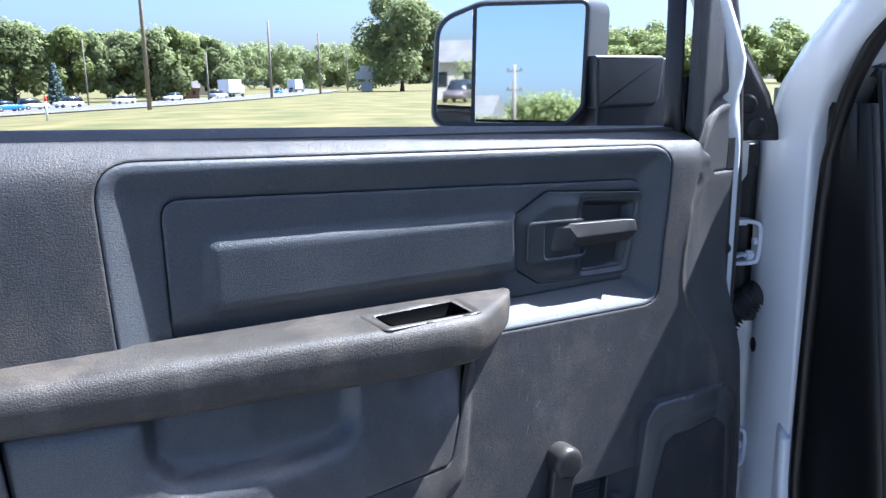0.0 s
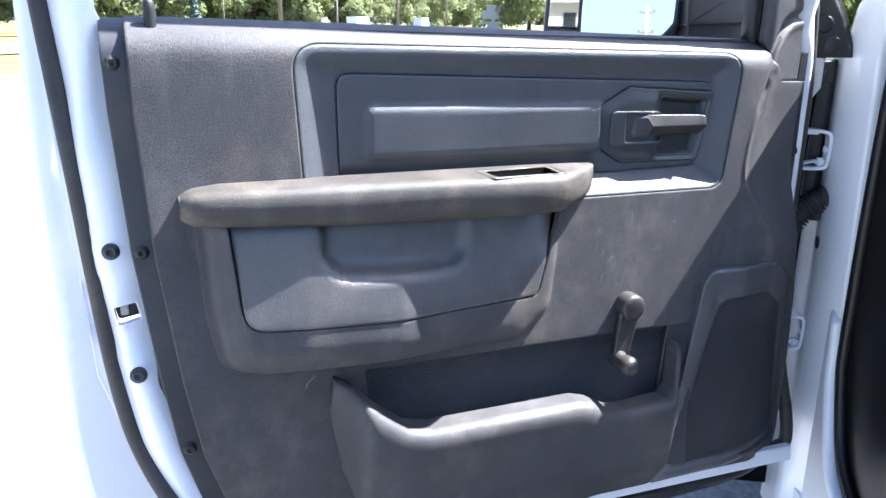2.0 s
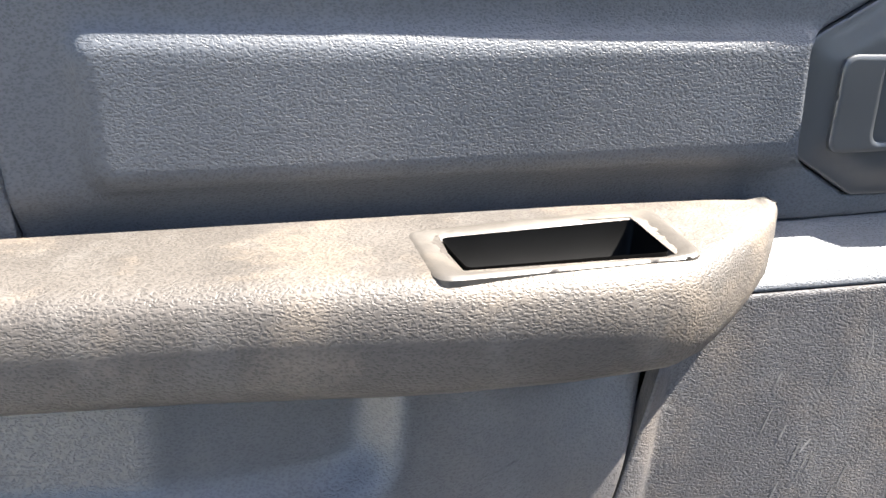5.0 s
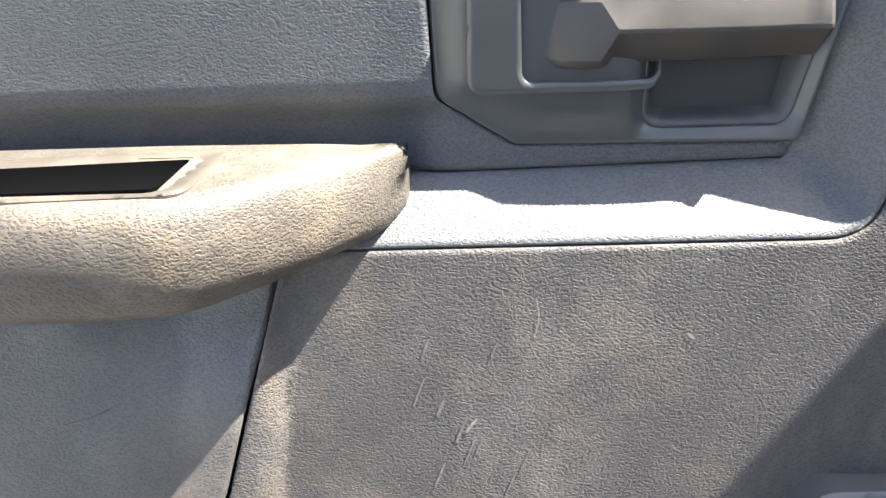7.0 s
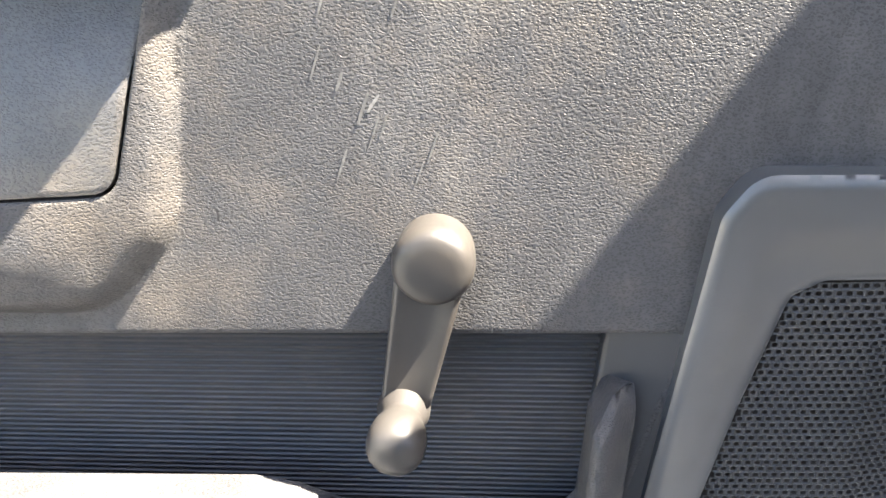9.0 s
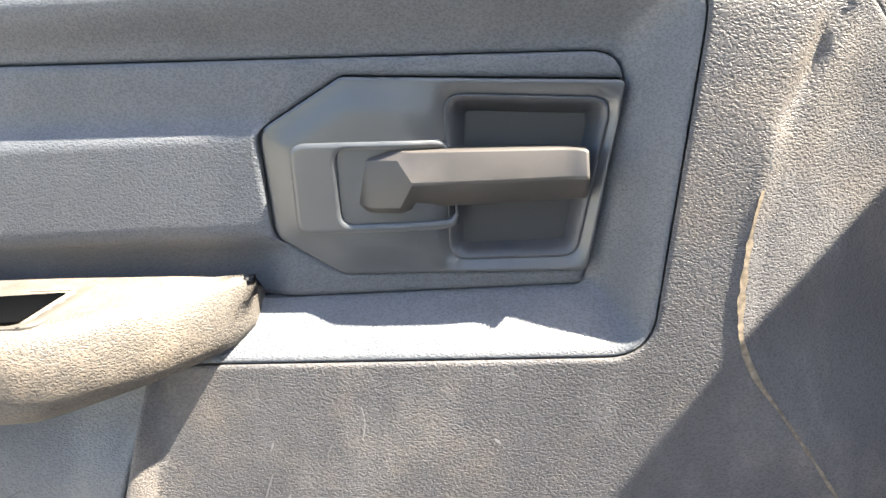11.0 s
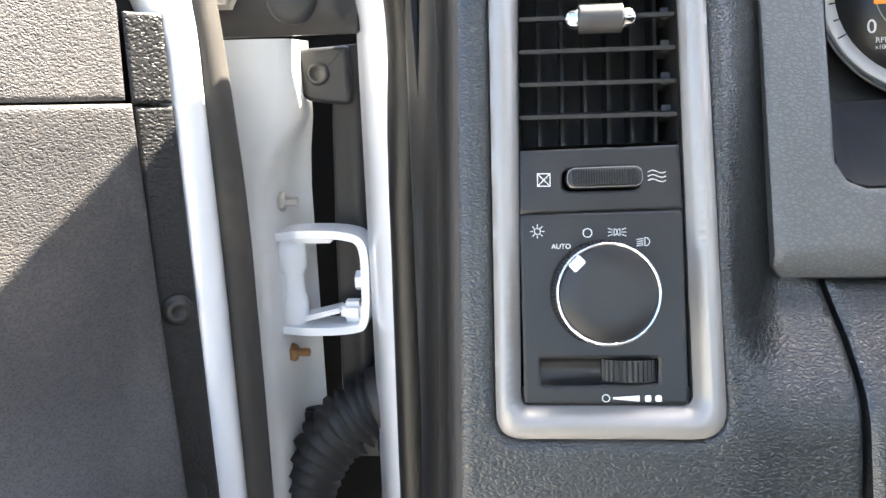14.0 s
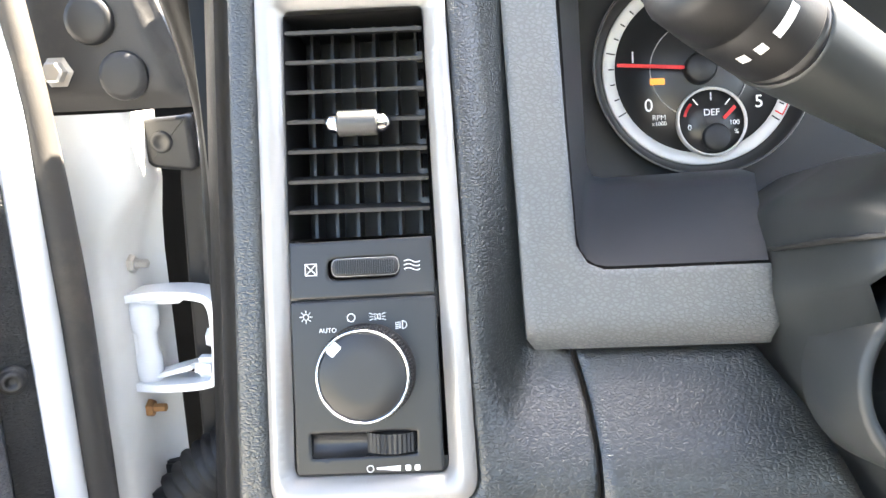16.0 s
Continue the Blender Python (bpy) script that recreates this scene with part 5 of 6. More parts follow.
turned("knob_cap", [(0.0192, 0.0160), (0.0190, 0.0176), (0.0184, 0.0179), (0.01, 0.0180), (0.0005, 0.0180)], GLOSS_BLACK, knob, "satin black cap", m=Matrix.Translation((-0.0004, 0.0462, 0)), n=64)
knurled("knob_grip", 0.0217, 0.005, Matrix.Translation((-0.0004, 0.0462, 0.0095)), BLACK, knob, 80)
bm = bmesh.new()
block(bm, (-0.0030, -0.0021, 0.0), (0.0030, 0.0021, 0.0007), 0.0004, Matrix.Translation((-0.0004 + 0.0172 * math.cos(2.36), 0.0462 + 0.0172 * math.sin(2.36), 0.0177)) @ Matrix.Rotation(2.36 - math.pi / 2, 4, "Z"))
part("pointer", bm, WHITE_MARK, knob, "white pointer mark")


plate("backing", inset(FRAME_IN, -0.003), -0.05, -0.047, BLACK, column, bevel=0.001)
box("seam_backing", (-0.035, -0.002, -0.02), (0.035, 0.0065, -0.004), BLACK, column)
box("seam_backing", (-0.035, 0.07, -0.012), (0.033, 0.087, -0.003), BLACK, column)


def marks(name, strokes, parent, at, mat=WHITE_MARK, w=0.00035, z=0.0015, s=1.0):
    """Printed line signs: polylines drawn as thin raised bars."""
    bm = bmesh.new()
    for st in strokes:
        for (x0, y0), (x1, y1) in zip(st, st[1:]):
            d = Vector((x1 - x0, y1 - y0)) * s
            if d.length < 1e-7:
                continue
            m = Matrix.Translation((at[0] + s * (x0 + x1) / 2, at[1] + s * (y0 + y1) / 2, z)) @ Matrix.Rotation(math.atan2(d.y, d.x), 4, "Z")
            block(bm, (-d.length / 2 - w / 2, -w / 2, -0.0001), (d.length / 2 + w / 2, w / 2, 0.0001), 0, m)
    return part(name, bm, mat, parent)


def arc(cx, cy, r, a0, a1, n=14):
    return [(cx + r * math.cos(radians(a0 + (a1 - a0) * k / n)), cy + r * math.sin(radians(a0 + (a1 - a0) * k / n))) for k in range(n + 1)]


B = 0.0026
marks("closed_sign", [[(-B, -B), (B, -B), (B, B), (-B, B), (-B, -B)], [(-B, -B), (B, B)], [(-B, B), (B, -B)]], column, (-0.0247, 0.0935))
marks("airflow_sign", [[(-0.0035 + 0.007 * t, dy + 0.0006 * math.sin(6 * t)) for t in np.linspace(0, 1, 9)] for dy in (-0.0018, 0, 0.0018)], column, (0.0217, 0.0943))
marks("panel_lamp_sign", [arc(0, 0, 0.0013, 0, 360)] + [[(0.0019 * math.cos(t), 0.0019 * math.sin(t)), (0.0028 * math.cos(t), 0.0028 * math.sin(t))] for t in np.arange(8) * math.pi / 4], column, (-0.0276, 0.072), w=0.0003)
marks("off_sign", [arc(0, 0, 0.0018, 0, 360)], column, (-0.0069, 0.0711))
marks("parking_lamp_sign", [[(-0.0012, -0.0013), (-0.0012, 0.0013)] + arc(-0.0012, 0, 0.0013, 90, -90), [(0.0012, -0.0013), (0.0012, 0.0013)] + arc(0.0012, 0, 0.0013, 90, 270)] + [[(s * 0.002, dy), (s * 0.0036, 1.6 * dy)] for s in (-1, 1) for dy in (-0.001, 0, 0.001)], column, (0.0052, 0.0713), w=0.0003)
marks("headlamp_sign", [[(0.0, -0.0017), (0.0, 0.0017)] + arc(0.0002, 0, 0.0017, 90, -90) + [(0.0, -0.0017)]] + [[(-0.0032, dy - 0.0004), (-0.0008, dy)] for dy in (-0.0013, -0.0005, 0.0004, 0.0013)], column, (0.0165, 0.0672))
words("auto_lettering", "AUTO", 0.0029, (-0.0178, 0.0655, 0.001), WHITE_MARK, column)
marks("dimmer_off_sign", [arc(0, 0, 0.0015, 0, 360)], column, (-0.0002, 0.0025))
bm = bmesh.new()
vs = [bm.verts.new(p) for p in ((0.0027, 0.0021, 0.0012), (0.0135, 0.0012, 0.0012), (0.0135, 0.0037, 0.0012), (0.0027, 0.0029, 0.0012))]
bm.faces.new(vs)
block(bm, (0.0157, 0.0012, 0.001), (0.0182, 0.0038, 0.0013), 0.0003)
block(bm, (0.0199, 0.0012, 0.001), (0.0224, 0.0038, 0.0013), 0.0003)
part("dimmer_scale", bm, WHITE_MARK, column)

# gauge cluster
cluster = thing("gauge_cluster", DASHM, "instrument cluster in a grey grained bezel", "instrument cluster")
BEZ_OUT = [(0.0785, 0.0515), (0.1905, 0.0515), (0.193, 0.060), (0.1903, 0.0895), (0.1120, 0.0890), (0.1040, 0.0925), (0.0990, 0.1010), (0.0960, 0.16), (0.0920, 0.27), (0.0655, 0.27), (0.0740, 0.0570)]
def bezel(x, y):
    return -0.014 + 0 * x - 0.006 * (1 - ease(y, 0.0515, 0.062))
sheet("bezel", BEZ_OUT, bezel, DASH_GREY, cluster, "grey grained bezel", step=0.006, lip=0.002, skirt=0.02)
hood_path = [(0.0945, 0.27), (0.0975, 0.16), (0.0998, 0.1060), (0.1012, 0.0990), (0.1040, 0.0945), (0.1080, 0.0917), (0.1140, 0.0905), (0.1900, 0.0910)]
hood_in = [(0.1160, 0.30), (0.1160, 0.20), (0.1163, 0.158), (0.1172, 0.1515), (0.1192, 0.1470), (0.1225, 0.1440), (0.1280, 0.1425), (0.2080, 0.1450)]
rings = []
for t in np.linspace(0, 1, 10):
    z = -0.018 - 0.062 * t - 0.012 * max(0, t - 0.9) * 10
    rings.append([tuple(a * (1 - t) + b * t for a, b in zip((*p, -0.018), (*q, z))) for p, q in zip(hood_path, hood_in)])
rings = [[(*p[:2], -0.018 - 0.062 * t - (0.02 if t > 0.95 else 0)) for p in r] for r, t in zip(rings, np.linspace(0, 1, 10))]
loft("hood", rings, SMOOTH, cluster, "smooth sloping hood", caps=False, closed=False)
plate("gauge_backing", [(0.105, 0.12), (0.42, 0.12), (0.42, 0.32), (0.105, 0.32)], -0.130, -0.123, BLACK, cluster, "black gauge face", bevel=0.001)
TC = (0.1930, 0.2095)
tach = new("tachometer")
tach.parent = cluster
tach.matrix_basis = Matrix.Translation((TC[0], TC[1], -0.121))
tagged(tach, "round tachometer with a silver ring")
turned("dial", [(0.058, -0.002), (0.058, 0.0), (0.001, 0.0)], GLOSS_BLACK, tach, n=48)
turned("dial_ring", [(0.0590, 0.0), (0.0588, 0.0016), (0.0580, 0.0018), (0.0515, 0.0012), (0.0512, 0.0002)], PALE_RING, tach, "flat pale silver scale ring", n=72, cap=False)
turned("dial_bezel", [(0.0660, 0.010), (0.0655, 0.0112), (0.0645, 0.0105), (0.0600, 0.003), (0.0592, 0.0)], GLOSS_BLACK, tach, "black outer bezel", n=72, cap=False)
turned("bezel_line", [(0.0664, 0.0102), (0.0660, 0.0112), (0.0656, 0.0114)], SILVER, tach, "fine bright edge", n=72, cap=False)
turned("inner_ring", [(0.0300, 0.0003), (0.0297, 0.0008), (0.0293, 0.0003)], SILVER, tach, n=48, cap=False)
marks("ticks", [[(0.0525 * math.cos(a), 0.0525 * math.sin(a)), (r1 * math.cos(a), r1 * math.sin(a))] for k in range(25) for a in [radians(209 - k * 10.2)] for r1 in ([0.0570] if k % 4 == 0 else [0.0548])], tach, (0, 0), BLACK, w=0.0008, z=0.0022)
marks("red_line", [arc(0, 0, 0.0572, 20, -32, 12)], tach, (0, 0), RED_MARK, w=0.0007, z=0.0022)
marks("red_ticks", [[(0.0525 * math.cos(a), 0.0525 * math.sin(a)), (0.0570 * math.cos(a), 0.0570 * math.sin(a))] for a in (radians(5), radians(-15), radians(-32))], tach, (0, 0), RED_MARK, w=0.0008, z=0.0024)
words("figure_0", "0", 0.011, (-0.0315, -0.0216, 0.0008), WHITE_MARK, tach)
words("figure_1", "1", 0.010, (-0.0400, 0.0085, 0.0008), WHITE_MARK, tach)
words("figure_4", "4", 0.010, (0.0365, 0.012, 0.0008), WHITE_MARK, tach)
words("figure_5", "5", 0.011, (0.0352, -0.0215, 0.0008), WHITE_MARK, tach)
words("rpm_lettering", "RPM", 0.0045, (-0.0255, -0.0290, 0.0008), WHITE_MARK, tach)
words("thousand_lettering", "x1000", 0.0036, (-0.0255, -0.0328, 0.0008), WHITE_MARK, tach)
bm = bmesh.new()
block(bm, (-0.0505, -0.0009, 0.003), (-0.006, 0.0014, 0.0038), 0.0003, Matrix.Rotation(radians(-4), 4, "Z"))
part("needle", bm, RED_MARK, tach, "red needle")
turned("needle_hub", [(0.0095, 0.0), (0.0095, 0.006), (0.008, 0.0075), (0.001, 0.0078)], BLACK, tach)
sub = new("fluid_gauge")
sub.parent = cluster
sub.matrix_basis = Matrix.Translation((0.1985, 0.1765, -0.118))
turned("sub_dial", [(0.0205, -0.003), (0.0205, 0.0), (0.001, 0.0)], GLOSS_BLACK, sub, n=40)
turned("sub_ring", [(0.0212, -0.002), (0.0210, 0.002), (0.0200, 0.0025), (0.0195, 0.0003)], PALE_RING, sub, "silver ring", n=48, cap=False)
words("def_lettering", "DEF", 0.0058, (0.0, 0.0055, 0.0005), WHITE_MARK, sub)
words("figure_zero", "0", 0.0048, (-0.0135, -0.0035, 0.0005), WHITE_MARK, sub)
words("figure_hundred", "100", 0.0042, (0.0135, -0.0010, 0.0005), WHITE_MARK, sub)
words("percent_sign", "%", 0.0042, (0.0145, -0.0065, 0.0005), WHITE_MARK, sub)
marks("red_mark", [[(0.008, 0.0025), (0.0135, 0.008)]], sub, (0, 0), RED_MARK, w=0.0022, z=0.001)
marks("red_band", [arc(0, 0, 0.0165, 165, 140, 5)], sub, (0, 0), RED_MARK, w=0.0016, z=0.0006)
marks("sub_ticks", [[(0.0135 * math.cos(a), 0.0135 * math.sin(a)), (0.0175 * math.cos(a), 0.0175 * math.sin(a))] for a in (radians(128), radians(90), radians(50))], sub, (0, 0), w=0.0007, z=0.0006)
turned("sub_hub", [(0.0085, 0), (0.0085, 0.003), (0.007, 0.004), (0.0005, 0.004)], BLACK, sub, m=Matrix.Translation((0.002, -0.010, 0)))

LAMP = bpy.data.materials.new("lit_warning_lamp")
LAMP.use_nodes = True
LAMP.node_tree.nodes["Principled BSDF"].inputs["Base Color"].default_value = (0.12, 0.03, 0.005, 1)
LAMP.node_tree.nodes["Principled BSDF"].inputs["Emission Color"].default_value = (1.0, 0.35, 0.05, 1)
LAMP.node_tree.nodes["Principled BSDF"].inputs["Emission Strength"].default_value = 0.06
bm = bmesh.new()
block(bm, (-0.0045, -0.002, 0.0), (0.0045, 0.002, 0.0005), 0.0002, Matrix.Translation((0.1675 - 0.193, 0.2029 - 0.2095, 0.0004)))
part("warning_lamp", bm, LAMP, tach, "glowing orange warning lamp")

# steering column with its stalk
steering = thing("steering_column", DASHM, "dark plastic steering column shroud with stalk", "steering column")
rings = []
for z, k in ((-0.10, 0.0), (-0.03, 0.0), (0.02, 0.004), (0.055, 0.010), (0.065, 0.018)):
    sec = rounded([(0.188 + k, 0.075 + k), (0.196 + k, 0.118 - k), (0.232, 0.140 - k), (0.34, 0.145 - k), (0.38, 0.11), (0.37, 0.02 + k), (0.32, -0.055 + k), (0.24, -0.035 + k), (0.20 + k, 0.03 + k)], 0.018, 4)
    rings.append([(x, y, z) for x, y in sec])
loft("shroud", rings, SHROUD, steering, "smooth two-part shroud")
STALK = [Vector(p) for p in ((0.330, 0.132, -0.046), (0.2246, 0.1482, 0.0412), (0.1429, 0.1591, 0.1190), (0.1079, 0.1729, 0.1435))]
stalk_dir = (STALK[2] - STALK[1]).normalized()
tip_dir = (STALK[3] - STALK[2]).normalized()
stalk = tube("turn_stalk", [STALK[0], STALK[1], STALK[2] - stalk_dir * 0.001, STALK[2]], [0.0145, 0.0165, 0.0172, 0.0166], SHROUD, steering, "round black turn signal stalk", n=32)
tube("stalk_groove", [STALK[2] - stalk_dir * 0.002, STALK[2] + tip_dir * 0.0015], 0.0163, GLOSS_BLACK, stalk, n=32)
tip = tube("stalk_tip", [STALK[2] + tip_dir * q for q in (0.001, 0.002, 0.024, 0.0245, 0.0255, 0.026, 0.040, 0.043, 0.0445)], [0.0163, 0.0168, 0.0172, 0.0168, 0.0168, 0.0172, 0.0168, 0.0155, 0.011], BLACK, stalk, "turning end of the stalk", n=32)
e1 = (Vector((0, 0, 1)) - tip_dir * tip_dir.z).normalized()
e2 = tip_dir.cross(e1)
for a0, a1 in ((-75, -65), (-56, -46), (-34, -2)):
    vs, fs = [], []
    for q in range(9):
        t = radians(a0 + (a1 - a0) * q / 8)
        for g in (-0.0018, 0.0018):
            vs.append(STALK[2] + tip_dir * (0.016 + g) + (e1 * math.cos(t) + e2 * math.sin(t)) * 0.01735)
    fs = [(2 * q, 2 * q + 1, 2 * q + 3, 2 * q + 2) for q in range(8)]
    link_mesh("stalk_mark", vs, fs, WHITE_MARK, tip, "white printed mark")
tube("shroud_seam", [(0.1925, 0.095, -0.08), (0.1930, 0.0965, 0.0), (0.1975, 0.098, 0.045), (0.205, 0.0985, 0.062)], 0.0012, BLACK, steering, "dark parting line")
turned("column_ring", [(0.0395, -0.05), (0.0395, -0.002), (0.0375, 0.0), (0.034, -0.001), (0.032, -0.006), (0.031, -0.03)], SHROUD, steering, "round key bezel", m=Matrix.Translation((0.232, 0.039, 0.056)), n=40, cap=False)

box("dash_top", (-0.066, 0.281, -0.50), (1.4, 0.30, -0.005), DASH, dashboard, "grained dash top", bevel=0.008)
box("visor", (0.086, 0.2705, -0.30), (0.45, 0.30, 0.02), DASH, cluster, "overhanging gauge visor", bevel=0.008)

# ---- outside ----
def flat(name, pts, z, mat, label, category="ground"):
    ob = link_mesh(name, [(x, y, z) for x, y in pts], [tuple(range(len(pts)))], mat, None, smooth=False)
    return tagged(ob, label, category, kind="structure")


def fall(x):
    """The ground falls gently away beyond the lot, towards the highway."""
    return float(line(x, (-70, -2.43), (-16, 0.0)))


xs, ys = (-900, -70, -16, 900), (-900, 2000)
tagged(link_mesh("ground", [(x, y, fall(x)) for y in ys for x in xs], [(k, k + 1, k + 5, k + 4) for k in range(3)], GRASS, None, smooth=False), "dry mown grass verge reaching the horizon", "ground", kind="structure")
flat("lot", [(-16, -14), (14, -14), (14, 26.5), (-16, 25.5)], 0.006, GRAVEL, "pale gravel parking lot", "pavement")
# road

rng = random.Random(7)


def ribbon(name, near, far, a, b, lift, mat, label, category):
    """A strip between two edge lines, from share a to share b of the way across."""
    near, far = np.array(curve(near, 6)), np.array(curve(far, 6))
    vs = []
    for p, q in zip(near, far):
        for k in range(7):
            x, y = p + (q - p) * (a + (b - a) * k / 6)
            vs.append((x, y, fall(x) + lift))
    fs = [(7 * i + k, 7 * i + k + 1, 7 * i + k + 8, 7 * i + k + 7) for i in range(len(near) - 1) for k in range(6)]
    return tagged(link_mesh(name, vs, fs, mat, None, smooth=False), label, category, kind="structure")


NEAR = [(-120, -60), (-70, 20), (-38, 63), (-25, 78), (-19.5, 110), (-23, 180), (-40, 300), (-110, 650)]
FAR = [(-200, -60), (-135, 60), (-95, 120), (-78, 145), (-64, 195), (-57, 250), (-64, 310), (-142, 660)]
ribbon("road", NEAR, FAR, 0, 1, 0.10, ASPHALT, "wide grey highway curving away", "road")
for a in (0.08, 0.48, 0.92):
    ribbon("lane_line", NEAR, FAR, a, a + 0.006, 0.13, WHITE_MARK, "painted white lane line", "road marking")


def leaves(centres, count, size, seed, flat_z=1.0):
    """Scattered leaf clumps: many small bent quads round given centres (x, y, z, radius)."""
    r = random.Random(seed)
    vs, fs = [], []
    for cx, cy, cz, rad in centres:
        for _ in range(count):
            d = Vector((r.gauss(0, 1), r.gauss(0, 1), r.gauss(0, 1))).normalized() * rad * (r.random() ** 0.3)
            c = Vector((cx, cy, cz)) + Vector((d.x, d.y, d.z * flat_z))
            n = (d / rad * 1.3 + Vector((r.gauss(0, 0.35), r.gauss(0, 0.35), 0.6 + r.gauss(0, 0.35)))).normalized()
            a = n.orthogonal().normalized()
            a = (Matrix.Rotation(r.random() * 6.28, 3, n) @ a).normalized()
            b = n.cross(a)
            s = size * (0.6 + 0.8 * r.random())
            k = len(vs)
            vs += [c - a * s, c + b * s * 0.6, c + a * s, c - b * s * 0.6]
            fs.append((k, k + 1, k + 2, k + 3))
    return vs, fs


def tree(x, y, height, spread, seed, mat=FOLIAGE, detail=110, leaf=0.3, label="leafy green deciduous tree", category="tree"):
    r = random.Random(seed)
    t = thing("tree", Matrix.Translation((x, y, fall(x))), label, category, "roadside trees")
    tube("trunk", [(0, 0, -0.1), (0.1, 0, height * 0.25), (-0.1, 0.1, height * 0.5), (0, 0, height * 0.8)], [height * 0.028, height * 0.022, height * 0.015, height * 0.005], BARK, t, n=8)
    centres = []
    for k in range(11):
        a, h = r.random() * 6.28, height * (0.16 + 0.62 * r.random())
        reach = spread * (0.45 + 0.45 * r.random()) * (1.15 - 0.6 * (h / height))
        tip = (reach * math.cos(a), reach * math.sin(a), h + reach * 0.4)
        tube("limb", [(0, 0, h * 0.7), tuple(0.5 * q for q in tip[:2]) + (h * 0.9,), tip], [height * 0.01, height * 0.006, height * 0.002], BARK, t, n=5)
        centres.append((*tip, spread * (0.26 + 0.2 * r.random())))
    for k in range(16):
        a, h = r.random() * 6.28, height * (0.10 + 0.84 * r.random())
        q = spread * 0.75 * math.sqrt(max(0.05, 1 - ((h / height - 0.5) / 0.55) ** 2)) * (0.3 + 0.7 * r.random())
        centres.append((q * math.cos(a), q * math.sin(a), h, spread * (0.22 + 0.18 * r.random())))
    vs, fs = leaves(centres, detail, leaf, seed)
    link_mesh("crown", vs, fs, mat, t, smooth=False)
    return t


tree(-6.5, 142, 16.5, 8.5, 1, detail=800, leaf=0.36)
tree(-14.5, 165, 10, 5, 2, FOLIAGE_LIGHT)
tree(-17, 215, 9, 6, 3)
for k, (x, y, h) in enumerate(((-118, 168, 13), (-108, 175, 15), (-99, 185, 17), (-88, 190, 18), (-80, 195, 16.5), (-72, 200, 15), (-66, 205, 16.5), (-60, 215, 13.5), (-128, 160, 12))):
    tree(x, y, h + 2.4, 6.5 + k % 3, 10 + k, FOLIAGE if k % 3 else FOLIAGE_LIGHT, detail=260, leaf=0.5)
spruce = thing("spruce", Matrix.Translation((-83, 172, fall(-83))), "blue-green spruce beside the road", "tree")
tube("trunk", [(0, 0, 0), (0, 0, 8.6)], [0.22, 0.04], BARK, spruce, n=7)
vs, fs = leaves([((2.6 - 0.29 * h) * 0.6 * math.cos(h * 5 + q), (2.6 - 0.29 * h) * 0.6 * math.sin(h * 5 + q), h, 0.3 + (2.6 - 0.29 * h) * 0.34) for h in np.arange(0.8, 8.8, 0.55) for q in (0, 2.1, 4.2)], 40, 0.32, 5)
link_mesh("needle_crown", vs, fs, FOLIAGE_BLUE, spruce, smooth=False)

# far woods and hills, as one mass each
def woods(name, spots, size, seed, mat, label, count=150):
    vs, fs = leaves(spots, count, size * 1.15, seed, 0.85)
    ob = link_mesh(name, vs, fs, mat, None, smooth=False)
    return tagged(ob, label, "woods", kind="stuff")


def row(x0, y0, x1, y1, n, h, seed, depth=12):
    r = random.Random(seed)
    out = []
    for k in range(n):
        t = r.random()
        hh = h * (0.75 + 0.4 * r.random())
        z = hh * r.random() ** 0.7
        out.append((x0 + (x1 - x0) * t + r.gauss(0, 2), y0 + (y1 - y0) * t + r.random() * depth, z, h * 0.16 + 1.2))
    return out


woods("far_woods", row(-150, 200, -70, 260, 260, 15, 1) + row(-95, 260, -130, 420, 200, 15, 2) + row(-140, 470, -60, 620, 200, 26, 3, 60), 0.75, 3, FOLIAGE, "dense green woods along the far roadside")
woods("distant_woods", row(-170, 700, 60, 760, 260, 27, 4, 60), 1.6, 4, FOLIAGE, "distant hazy line of woods")
woods("wooded_hill", row(20, 240, 260, 200, 420, 13, 6, 40) + row(40, 300, 360, 260, 360, 20, 7, 40), 0.6, 6, FOLIAGE_LIGHT, "wooded green hill ahead of the truck", 260)
woods("hedge_behind", row(-9.8, -66, -6.5, -64, 60, 3.9, 8, 3) + row(-6, -68, 60, -58, 240, 1.9, 18, 6), 0.2, 9, FOLIAGE_LIGHT, "green bushes and trees behind the lot")
woods("woods_behind", row(-160, -250, 180, -270, 500, 11, 12, 30), 1.0, 13, FOLIAGE, "line of trees far behind the lot")

# poles
def pole(x, y, h, label="weathered wooden utility pole", arms=0):
    p = thing("utility_pole", Matrix.Translation((x, y, fall(x))), label, "utility pole", "utility poles")
    tube("shaft", [(0, 0, -0.2), (0, 0, h * 0.5), (0, 0, h)], [0.17, 0.14, 0.11], POLE, p, n=10)
    for k in range(arms):
        z = h - 0.5 - 1.3 * k
        box("crossarm", (-0.55, -0.06, z), (0.55, 0.06, z + 0.12), POLE, p, bevel=0.01)
        for q in (-0.46, 0.46):
            turned("insulator", [(0.05, z + 0.12), (0.06, z + 0.18), (0.03, z + 0.26), (0.01, z + 0.27)], SMOOTH, p, m=Matrix.Translation((q, 0, 0)), n=8)
    return p


for x, y, h in ((-22.0, 60.0, 14), (-21.1, 100, 9.5), (-19.1, 128, 9.5), (-19.7, 172, 8.5), (-70, 158, 13), (-36.3, 125, 7.5)):
    pole(x, y, h)
pole(-9.2, -52, 6.5, "wooden utility pole with crossarms behind the lot", 2)
marker = thing("marker_post", Matrix.Translation((-20.6, 41.4, fall(-20.6))), "white marker post with an orange tip", "marker post")
